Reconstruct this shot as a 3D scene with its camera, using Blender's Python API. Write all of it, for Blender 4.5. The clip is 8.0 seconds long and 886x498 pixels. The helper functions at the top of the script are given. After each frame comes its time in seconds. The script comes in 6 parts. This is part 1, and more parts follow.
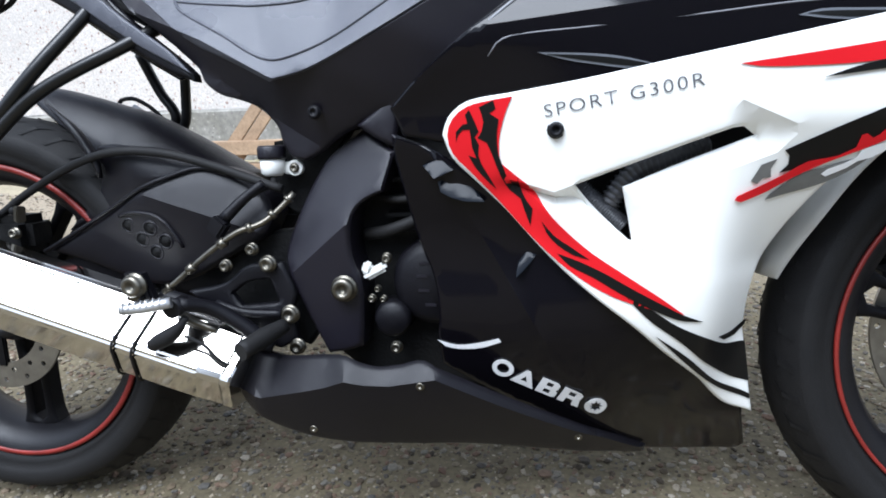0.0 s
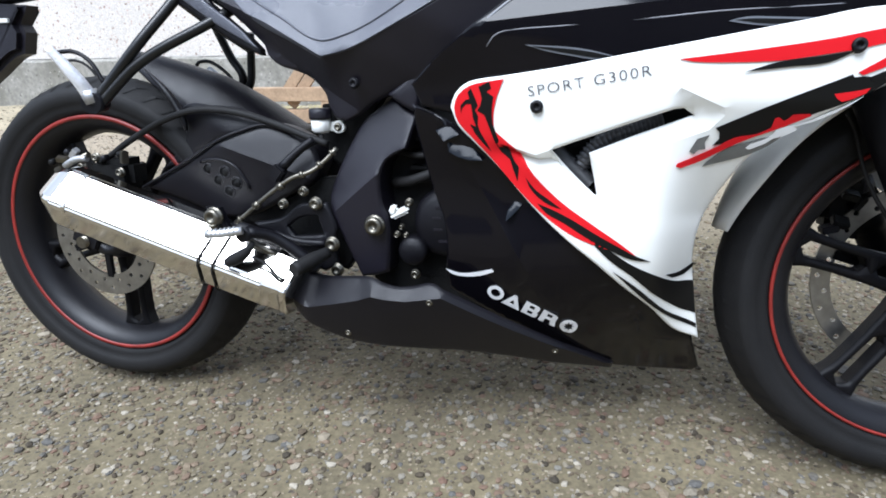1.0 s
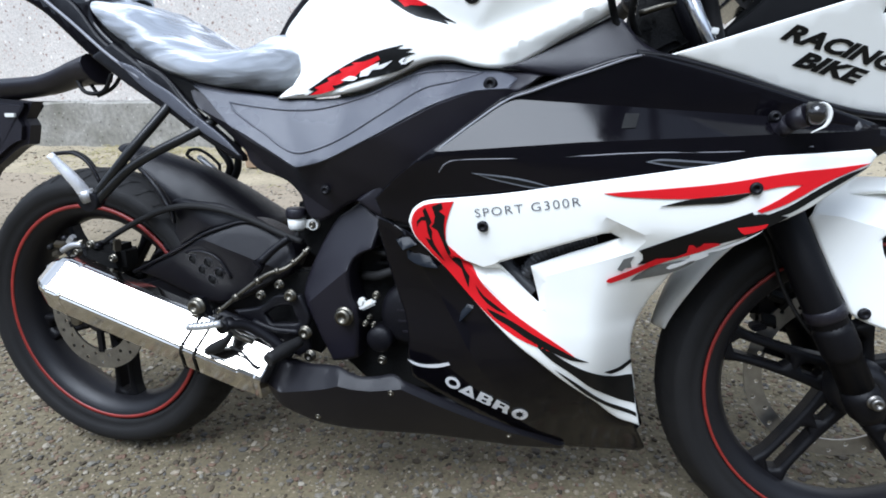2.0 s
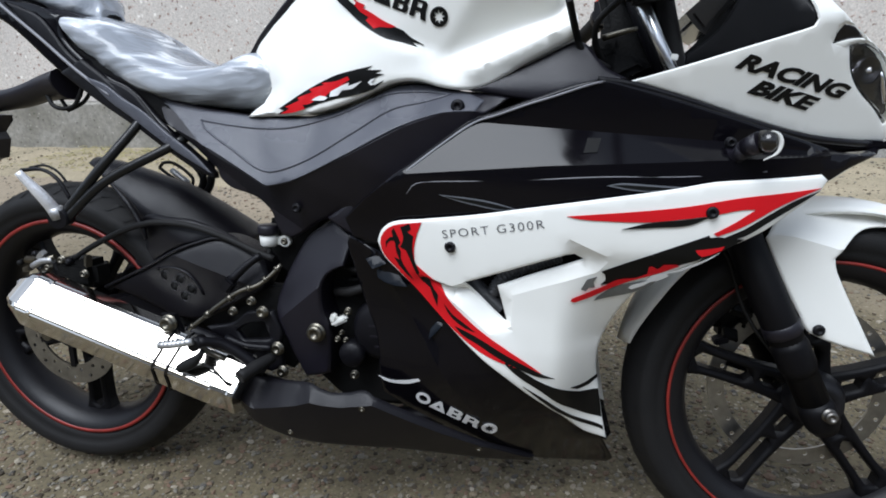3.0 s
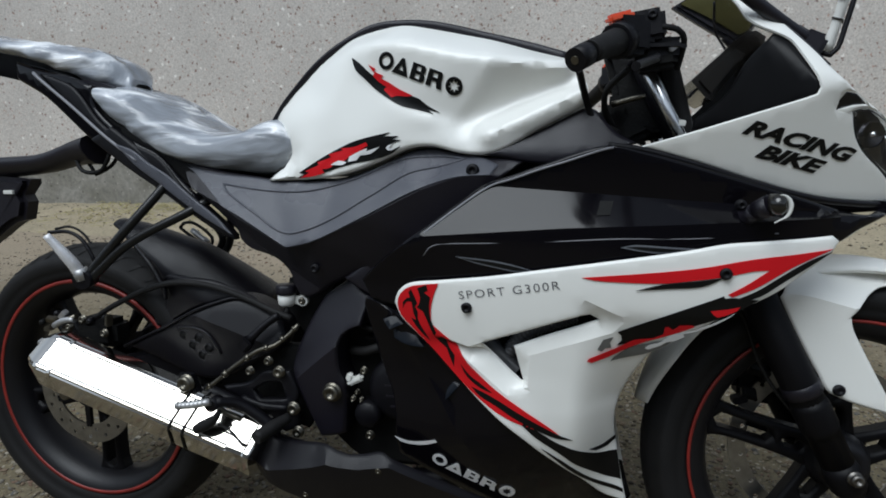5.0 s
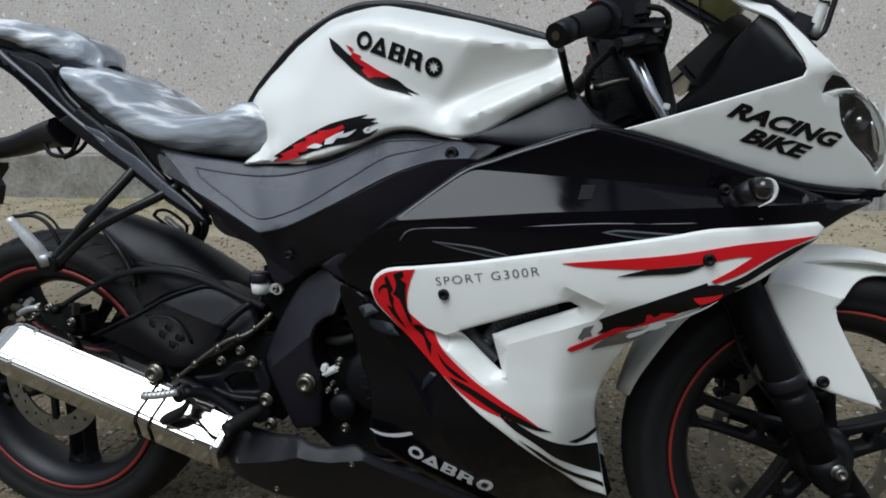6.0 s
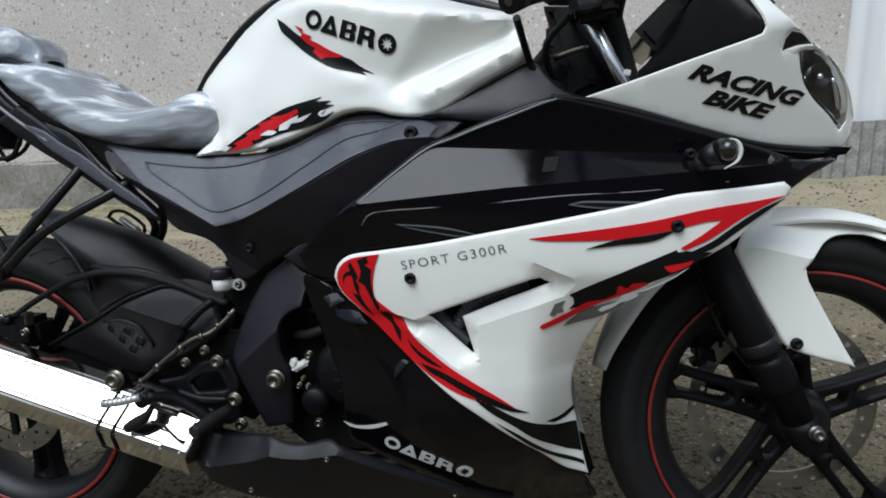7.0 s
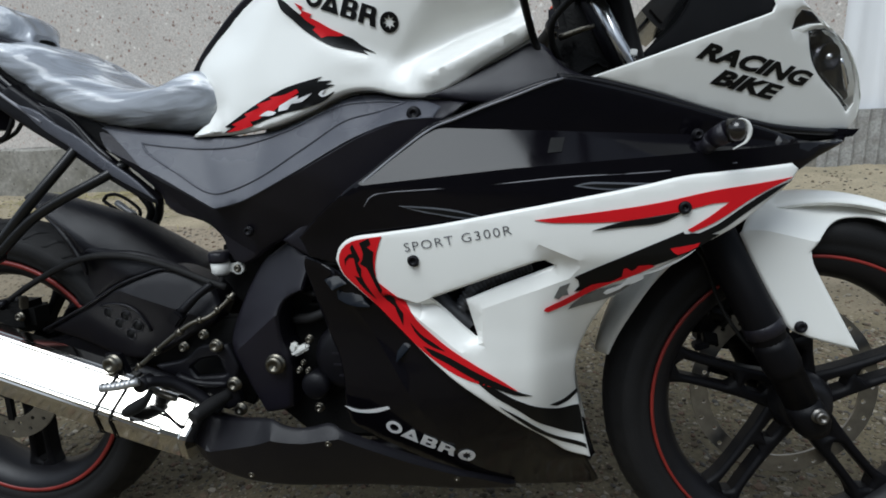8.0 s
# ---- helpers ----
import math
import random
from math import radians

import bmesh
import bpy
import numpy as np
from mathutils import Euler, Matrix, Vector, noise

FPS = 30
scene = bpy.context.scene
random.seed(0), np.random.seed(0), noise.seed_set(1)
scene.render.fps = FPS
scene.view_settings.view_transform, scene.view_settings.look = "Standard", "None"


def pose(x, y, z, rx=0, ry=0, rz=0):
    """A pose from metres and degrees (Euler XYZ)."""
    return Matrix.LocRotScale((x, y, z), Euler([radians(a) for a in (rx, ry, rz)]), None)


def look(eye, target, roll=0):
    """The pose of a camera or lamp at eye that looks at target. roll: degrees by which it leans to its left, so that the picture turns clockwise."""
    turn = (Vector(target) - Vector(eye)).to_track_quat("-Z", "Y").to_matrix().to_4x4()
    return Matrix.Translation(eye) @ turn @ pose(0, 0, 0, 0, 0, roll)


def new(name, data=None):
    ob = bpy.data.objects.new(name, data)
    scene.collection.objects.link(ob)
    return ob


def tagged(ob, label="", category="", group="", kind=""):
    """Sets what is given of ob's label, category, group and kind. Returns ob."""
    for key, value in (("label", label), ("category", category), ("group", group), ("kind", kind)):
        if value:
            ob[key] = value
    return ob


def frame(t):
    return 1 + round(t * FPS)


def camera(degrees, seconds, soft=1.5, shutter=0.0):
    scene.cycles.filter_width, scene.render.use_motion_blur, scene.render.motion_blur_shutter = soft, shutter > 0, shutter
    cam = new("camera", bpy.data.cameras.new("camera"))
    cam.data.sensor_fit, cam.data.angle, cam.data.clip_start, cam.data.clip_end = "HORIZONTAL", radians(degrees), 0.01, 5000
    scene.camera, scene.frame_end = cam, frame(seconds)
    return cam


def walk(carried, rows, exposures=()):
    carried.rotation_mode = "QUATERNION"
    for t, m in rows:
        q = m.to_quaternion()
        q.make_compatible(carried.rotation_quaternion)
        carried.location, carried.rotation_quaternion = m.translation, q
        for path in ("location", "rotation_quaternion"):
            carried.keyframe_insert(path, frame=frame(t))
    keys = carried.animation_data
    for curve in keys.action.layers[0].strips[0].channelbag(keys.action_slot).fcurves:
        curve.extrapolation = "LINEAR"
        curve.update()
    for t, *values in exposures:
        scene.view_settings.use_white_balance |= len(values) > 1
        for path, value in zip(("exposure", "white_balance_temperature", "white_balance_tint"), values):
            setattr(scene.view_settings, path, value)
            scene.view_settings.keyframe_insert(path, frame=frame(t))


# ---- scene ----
# The camera: time, eye, (yaw, pitch, roll).
ROWS = [
    (0, (0.8342, -0.7618, 0.6164), (10.246, -16.685, -2.480)),
    (0.2, (0.8513, -0.8141, 0.6146), (11.772, -16.872, -2.250)),
    (0.5, (0.8843, -0.8613, 0.6068), (13.011, -16.551, -4.411)),
    (0.7, (0.8973, -0.8828, 0.6253), (14.115, -18.913, -3.445)),
    (1, (0.9208, -0.9188, 0.6655), (15.297, -21.485, -1.866)),
    (1.2, (0.9410, -0.9338, 0.6951), (15.626, -21.736, -2.360)),
    (1.5, (0.9738, -0.9442, 0.7368), (14.672, -19.396, -1.804)),
    (1.7, (0.9806, -0.9443, 0.7606), (15.187, -18.376, -1.366)),
    (2.8, (1.0216, -0.9374, 0.8293), (14.268, -20.913, -1.660)),
    (3, (1.0151, -0.9398, 0.8240), (13.591, -19.081, -1.144)),
    (3.2, (1.0072, -0.9398, 0.8311), (13.849, -18.221, -0.511)),
    (3.5, (1.0089, -0.9465, 0.8396), (14.309, -15.761, -0.710)),
    (4, (1.0094, -0.9490, 0.8468), (13.312, -14.359, -0.866)),
    (4.5, (1.0081, -0.9540, 0.8486), (14.470, -14.353, -1.736)),
    (6, (1.0179, -0.9286, 0.8138), (13.262, -14.112, -0.858)),
    (6.2, (1.0358, -0.9211, 0.8083), (11.748, -14.684, -1.175)),
    (6.5, (1.0347, -0.9108, 0.8030), (11.094, -15.016, -3.108)),
    (7, (1.0288, -0.9038, 0.7941), (11.047, -15.010, -3.537)),
    (7.5, (1.0203, -0.9032, 0.7844), (10.808, -15.979, -4.029)),
    (8, (1.0146, -0.8991, 0.7838), (10.497, -16.095, -3.320)),
]


def aim(eye, yaw, pitch, roll):
    turn = Euler((0, 0, radians(yaw))).to_matrix() @ Euler((radians(90 + pitch), 0, 0)).to_matrix()
    return Matrix.Translation(eye) @ (turn @ Euler((0, 0, radians(roll))).to_matrix()).to_4x4()


cam = camera(73.0, 8.0, soft=1.8)
walk(cam, [(t, aim(eye, *turn)) for t, eye, turn in ROWS],
     exposures=[(0.0, 1.62, 5620, 8.5), (1.0, 1.66, 5620, 8.5), (1.5, 1.53, 5490, 8), (1.7, 1.46, 5500, 8), (3.0, 0.83, 5820, 8), (3.5, 0.63, 5890, 6), (4.0, 0.29, 5885, 5), (4.5, 0.18, 5885, 5), (6.0, 0.26, 5885, 5), (6.6, 0.45, 5885, 5), (8.0, 0.36, 5885, 5)])

# Overcast daylight.
world = bpy.data.worlds.new("overcast_sky")
scene.world = world
world.use_nodes = True
wn, wl = world.node_tree.nodes, world.node_tree.links
sky = wn.new("ShaderNodeTexSky")
sky.sky_type = "NISHITA"
sky.sun_disc = False
sky.sun_elevation = radians(59)
sky.sun_rotation = radians(207)
sky.air_density, sky.dust_density, sky.ozone_density = 1.0, 0.6, 1.0
pale = wn.new("ShaderNodeHueSaturation")
pale.inputs["Saturation"].default_value = 0.3
wl.new(sky.outputs[0], pale.inputs["Color"])
wl.new(pale.outputs[0], wn["Background"].inputs["Color"])
wn["Background"].inputs["Strength"].default_value = 0.105
sun = new("sun", bpy.data.lights.new("sun", "SUN"))
sun.data.energy, sun.data.angle, sun.data.color = 1.9, radians(40), (1.0, 0.98, 0.96)
sun.matrix_world = look((-0.7, -3.1, 5.6), (0.6, 0, 0))

# ---- materials ----
def material(name, color, rough=0.5, metal=0.0, coat=0.0, grain=0.0, grain_size=200.0, stain=0.0, stain_size=8.0,
             bump=0.0, bump_size=300.0, spec=0.5, stain_color=None):
    """A principled material with variation at two scales, all in object space metres."""
    m = bpy.data.materials.new(name)
    m.use_nodes = True
    n, l = m.node_tree.nodes, m.node_tree.links
    b = n["Principled BSDF"]
    b.inputs["Base Color"].default_value = (*color, 1)
    b.inputs["Roughness"].default_value = rough
    b.inputs["Metallic"].default_value = metal
    b.inputs["Specular IOR Level"].default_value = spec
    b.inputs["Coat Weight"].default_value = coat
    b.inputs["Coat Roughness"].default_value = 0.04
    co = n.new("ShaderNodeTexCoord")

    def field(size, detail=4.0):
        t = n.new("ShaderNodeTexNoise")
        t.inputs["Scale"].default_value, t.inputs["Detail"].default_value = size, detail
        l.new(co.outputs["Object"], t.inputs["Vector"])
        return t.outputs["Fac"]

    last = None
    for amount, size, tint in ((stain, stain_size, stain_color), (grain, grain_size, None)):
        if not amount:
            continue
        mix = n.new("ShaderNodeMix")
        mix.data_type = "RGBA"
        ramp = n.new("ShaderNodeMapRange")
        ramp.inputs["From Min"].default_value, ramp.inputs["From Max"].default_value = 0.35, 0.7
        ramp.inputs["To Min"].default_value, ramp.inputs["To Max"].default_value = 0.0, amount
        l.new(field(size), ramp.inputs["Value"])
        l.new(ramp.outputs[0], mix.inputs["Factor"])
        if last:
            l.new(last, mix.inputs["A"])
        else:
            mix.inputs["A"].default_value = (*color, 1)
        dark = tint or tuple(c * 0.35 for c in color)
        mix.inputs["B"].default_value = (*dark, 1)
        last = mix.outputs["Result"]
    if last:
        l.new(last, b.inputs["Base Color"])
    if stain and metal < 0.5:
        r = n.new("ShaderNodeMapRange")
        r.inputs["To Min"].default_value, r.inputs["To Max"].default_value = max(0.0, rough - 0.06), min(1.0, rough + 0.1)
        l.new(field(stain_size * 2.3), r.inputs["Value"])
        l.new(r.outputs[0], b.inputs["Roughness"])
    if bump:
        bp = n.new("ShaderNodeBump")
        bp.inputs["Strength"].default_value, bp.inputs["Distance"].default_value = min(1.0, bump), 0.002
        l.new(field(bump_size, 3.0), bp.inputs["Height"])
        l.new(bp.outputs[0], b.inputs["Normal"])
    return m


def clear(name, color, rough, alpha_glass=1.0, ior=1.45):
    m = bpy.data.materials.new(name)
    m.use_nodes = True
    b = m.node_tree.nodes["Principled BSDF"]
    b.inputs["Base Color"].default_value = (*color, 1)
    b.inputs["Roughness"].default_value = rough
    b.inputs["Transmission Weight"].default_value = alpha_glass
    b.inputs["IOR"].default_value = ior
    return m


WHITE_PAINT = material("pearl_white_paint", (0.875, 0.875, 0.83), 0.33, coat=0.2, stain=0.05, stain_size=5)
GLOSS_BLACK = material("gloss_black_paint", (0.0032, 0.0028, 0.0042), 0.10, stain=0.06, stain_size=9, spec=0.25)
HOSE = material("hose_plastic", (0.075, 0.076, 0.082), 0.32, stain=0.3, stain_size=60, spec=0.6)
WORN_NUT = material("worn_nut_steel", (0.20, 0.19, 0.175), 0.42, metal=1.0, stain=0.5, stain_size=90)
GLINT_GLOSS = material("glossy_dark_glint", (0.008, 0.010, 0.014), 0.16, stain=0.2, stain_size=30, spec=0.13)
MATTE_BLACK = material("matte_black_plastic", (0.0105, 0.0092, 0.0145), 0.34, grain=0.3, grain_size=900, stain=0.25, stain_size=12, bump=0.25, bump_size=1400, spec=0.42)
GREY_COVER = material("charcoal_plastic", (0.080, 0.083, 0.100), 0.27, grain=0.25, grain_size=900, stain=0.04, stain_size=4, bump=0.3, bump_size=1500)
CAST_BLACK = material("black_painted_cast_metal", (0.0055, 0.0052, 0.0073), 0.4, grain=0.3, grain_size=500, stain=0.3, stain_size=20, bump=0.3, bump_size=700, spec=0.24)
# DARK_CAVITY: near-black for inner parts and gaps, their shade put into the colour
DARK_CAVITY = material("cavity_black", (0.003, 0.003, 0.003), 0.6, stain=0.5, stain_size=30, bump=0.5, bump_size=250, spec=0.25)
RUBBER = material("tyre_rubber", (0.0052, 0.0050, 0.0053), 0.66, grain=0.3, grain_size=300, stain=0.5, stain_size=14, stain_color=(0.0125, 0.0115, 0.0110), bump=0.3, bump_size=500, spec=0.32)
RED = material("red_sticker", (0.60, 0.009, 0.015), 0.35, stain=0.1, spec=0.25)
BLACK_STICKER = material("black_sticker", (0.006, 0.006, 0.006), 0.35, stain=0.1, spec=0.2)
DARK_STICKER = material("charcoal_sticker", (0.10, 0.10, 0.11), 0.35, stain=0.3, stain_size=90, spec=0.25)
HANGER_TUBE = material("satin_black_tube", (0.009, 0.009, 0.009), 0.3, stain=0.3, stain_size=30, spec=0.4)
CHASSIS_BLACK = material("black_chassis_paint", (0.0050, 0.0044, 0.0068), 0.34, grain=0.3, grain_size=700, stain=0.3, stain_size=14, bump=0.25, bump_size=1200, spec=0.30)
GREY_TRIM = material("grey_trim", (0.22, 0.22, 0.24), 0.4, stain=0.3, stain_size=40)
GREY_STICKER = material("grey_sticker", (0.17, 0.17, 0.16), 0.35, stain=0.4, stain_size=60, spec=0.25)
WHITE_STICKER = material("white_sticker", (0.78, 0.78, 0.78), 0.3, coat=0.3)
SILVER_STICKER = material("silver_sticker", (0.16, 0.17, 0.19), 0.4, metal=0.3)
RIM_RED = material("red_rim_tape", (0.24, 0.020, 0.014), 0.45, stain=0.5, stain_size=30)
RIM_BLACK = material("black_rim_paint", (0.0085, 0.0082, 0.0098), 0.38, stain=0.3, stain_size=20, bump=0.2, bump_size=700, spec=0.3)
SMOKED = material("smooth_black_plastic", (0.004, 0.004, 0.0046), 0.36, stain=0.2, stain_size=8, spec=0.16)
CHROME = material("polished_steel", (0.70, 0.67, 0.62), 0.085, metal=1.0, stain=0.15, stain_size=12)
FORK_BLACK = material("black_fork_paint", (0.0035, 0.0033, 0.0042), 0.45, stain=0.2, stain_size=20, bump=0.2, bump_size=700, spec=0.16)
FOIL = material("silver_foil", (0.9, 0.9, 0.92), 0.34, metal=0.3, stain=0.2, stain_size=60, bump=0.5, bump_size=220)
HARD_CHROME = material("hard_chrome", (0.75, 0.75, 0.76), 0.24, metal=1.0, stain=0.1, stain_size=30)
STEEL = material("zinc_steel", (0.20, 0.185, 0.15), 0.38, metal=1.0, stain=0.5, stain_size=90)
ALLOY = material("bare_alloy", (0.5, 0.5, 0.5), 0.45, metal=0.7, stain=0.3, stain_size=40)
WHITE_PLASTIC = material("translucent_white_plastic", (0.72, 0.72, 0.68), 0.4, stain=0.15, stain_size=50)
SEAT_VINYL = material("black_vinyl", (0.03, 0.03, 0.032), 0.5, bump=0.4, bump_size=600, stain=0.2)
ORANGE = material("orange_plastic", (0.75, 0.09, 0.03), 0.35, stain=0.1)
WOOD = material("raw_timber", (0.42, 0.29, 0.18), 0.75, grain=0.4, grain_size=60, stain=0.4, stain_size=9, bump=0.4, bump_size=150)
GROUND = material("packed_gravel_earth", (0.175, 0.144, 0.084), 0.95, grain=0.6, grain_size=110, stain=0.6, stain_size=4.5, stain_color=(0.082, 0.068, 0.042), bump=1.0, bump_size=90)
PLASTER = material("pebbledash_plaster", (0.70, 0.655, 0.605), 0.9, grain=0.45, grain_size=75, stain=0.25, stain_size=1.5, bump=0.8, bump_size=60)
CONCRETE = material("grey_concrete", (0.36, 0.355, 0.35), 0.9, grain=0.4, grain_size=40, stain=0.5, stain_size=2.5, bump=0.8, bump_size=50)
SHEET = material("painted_sheet_metal", (0.86, 0.87, 0.88), 0.45, stain=0.08, stain_size=2, metal=0.1)


def add_specks(m, color, size, share, soft=0.08):
    """Dark grit of its own shape scattered over a material."""
    n, l = m.node_tree.nodes, m.node_tree.links
    b = n["Principled BSDF"]
    co, vo, mr, wh, ms, mul, mix = (n.new("ShaderNode" + k) for k in ("TexCoord", "TexVoronoi", "MapRange", "TexWhiteNoise", "Math", "Math", "Mix"))
    warp, add = n.new("ShaderNodeTexNoise"), n.new("ShaderNodeVectorMath")
    warp.inputs["Scale"].default_value = size * 2.2
    add.operation = "MULTIPLY_ADD"
    add.inputs[1].default_value = (.9 / size,) * 3
    l.new(co.outputs["Object"], warp.inputs["Vector"])
    l.new(warp.outputs["Color"], add.inputs[0])
    l.new(co.outputs["Object"], add.inputs[2])
    vo.inputs["Scale"].default_value = size
    l.new(add.outputs[0], vo.inputs["Vector"])
    mr.inputs["From Min"].default_value, mr.inputs["From Max"].default_value = .30, .30 - soft
    l.new(vo.outputs["Distance"], mr.inputs["Value"])
    l.new(vo.outputs["Color"], wh.inputs["Vector"])
    ms.operation = "LESS_THAN"
    ms.inputs[1].default_value = share
    l.new(wh.outputs["Value"], ms.inputs[0])
    mul.operation = "MULTIPLY"
    l.new(mr.outputs[0], mul.inputs[0])
    l.new(ms.outputs[0], mul.inputs[1])
    mix.data_type = "RGBA"
    link = b.inputs["Base Color"].links[0]
    l.new(link.from_socket, mix.inputs["A"])
    mix.inputs["B"].default_value = (*color, 1)
    l.new(mul.outputs[0], mix.inputs["Factor"])
    l.new(mix.outputs["Result"], b.inputs["Base Color"])


def add_dust(m, color, near, far, most):
    """Dry pale dust that covers a ground unevenly from y = near to y = far and beyond."""
    n, l = m.node_tree.nodes, m.node_tree.links
    b = n["Principled BSDF"]
    co, no, xyz, sway, mr, mix = (n.new("ShaderNode" + k) for k in ("TexCoord", "TexNoise", "SeparateXYZ", "Math", "MapRange", "Mix"))
    no.inputs["Scale"].default_value, no.inputs["Detail"].default_value = 3.0, 8.0
    l.new(co.outputs["Object"], no.inputs["Vector"])
    l.new(co.outputs["Object"], xyz.inputs[0])
    sway.operation = "MULTIPLY_ADD"
    sway.inputs[1].default_value = 1.6
    l.new(no.outputs["Fac"], sway.inputs[0])
    l.new(xyz.outputs["Y"], sway.inputs[2])
    mr.inputs["From Min"].default_value, mr.inputs["From Max"].default_value = near + .8, far + .8
    mr.inputs["To Max"].default_value = most
    l.new(sway.outputs[0], mr.inputs["Value"])
    mix.data_type = "RGBA"
    l.new(b.inputs["Base Color"].links[0].from_socket, mix.inputs["A"])
    mix.inputs["B"].default_value = (*color, 1)
    l.new(mr.outputs[0], mix.inputs["Factor"])
    l.new(mix.outputs["Result"], b.inputs["Base Color"])


add_specks(PLASTER, (0.60, 0.48, 0.42), 62, .45, soft=.22)
add_specks(PLASTER, (0.46, 0.32, 0.26), 33, .34, soft=.14)
add_specks(PLASTER, (0.45, 0.40, 0.36), 55, .45)
add_specks(PLASTER, (0.26, 0.17, 0.14), 24, .20, soft=.16)
add_specks(PLASTER, (0.25, 0.185, 0.15), 19, .11, soft=.14)
add_specks(PLASTER, (0.30, 0.22, 0.185), 27, .16, soft=.14)
add_specks(PLASTER, (0.86, 0.83, 0.78), 18, .22, soft=.2)
add_dust(GROUND, (0.31, 0.255, 0.185), .8, 1.8, .8)
add_specks(CONCRETE, (0.22, 0.21, 0.20), 40, .3)
add_specks(GROUND, (0.075, 0.06, 0.045), 90, .35)
add_specks(GROUND, (0.066, 0.052, 0.030), 38, .24, soft=.22)
add_specks(GROUND, (0.25, 0.205, 0.14), 105, .35)
add_specks(GROUND, (0.30, 0.26, 0.19), 70, .10)

# ---- shaping tools ----
import functools
from mathutils.geometry import delaunay_2d_cdt


def lin(t, pts):
    """Straight lines through (t, value) pairs."""
    if t <= pts[0][0]:
        return pts[0][1]
    for (a, p), (b, q) in zip(pts, pts[1:]):
        if t <= b:
            return p + (q - p) * (t - a) / (b - a)
    return pts[-1][1]


def ease(t):
    t = min(1.0, max(0.0, t))
    return t * t * (3 - 2 * t)


def curve(pts, n=4, corner=38, closed=True):
    """A smooth outline through pts that keeps corners sharper than that many degrees."""
    k, res = len(pts), []
    P = [Vector(p) for p in pts]

    def sharp(i):
        if not closed and i in (0, k - 1):
            return True
        a, b = P[i] - P[i - 1], P[(i + 1) % k] - P[i]
        return a.length < 1e-9 or b.length < 1e-9 or math.degrees(a.angle(b)) > corner

    for i in range(k if closed else k - 1):
        a, b = P[i], P[(i + 1) % k]
        span = (b - a).length
        before, after = P[i - 1], P[(i + 2) % k]
        ta = (b - a) if sharp(i) else ((b - before).normalized() * span)
        tb = (b - a) if sharp((i + 1) % k) else ((after - a).normalized() * span)
        steps = max(1, min(3 * n, int(span / 0.007)))
        for s in range(steps):
            u = s / steps
            res.append(a * (2 * u**3 - 3 * u * u + 1) + ta * (u**3 - 2 * u * u + u) + b * (3 * u * u - 2 * u**3) + tb * (u**3 - u * u))
    if not closed:
        res.append(P[-1])
    return res


def inside(p, poly):
    c, j = False, len(poly) - 1
    for i in range(len(poly)):
        a, b = poly[i], poly[j]
        if (a[1] > p[1]) != (b[1] > p[1]) and p[0] < (b[0] - a[0]) * (p[1] - a[1]) / (b[1] - a[1]) + a[0]:
            c = not c
        j = i
    return c


def edge_gap(p, loops):
    best = 9.0
    for L in loops:
        A = np.array(L)
        B = np.roll(A, -1, 0)
        d = B - A
        t = np.clip(((p - A) * d).sum(1) / np.maximum((d * d).sum(1), 1e-12), 0, 1)
        best = min(best, float(np.hypot(*(A + t[:, None] * d - p).T).min()))
    return best


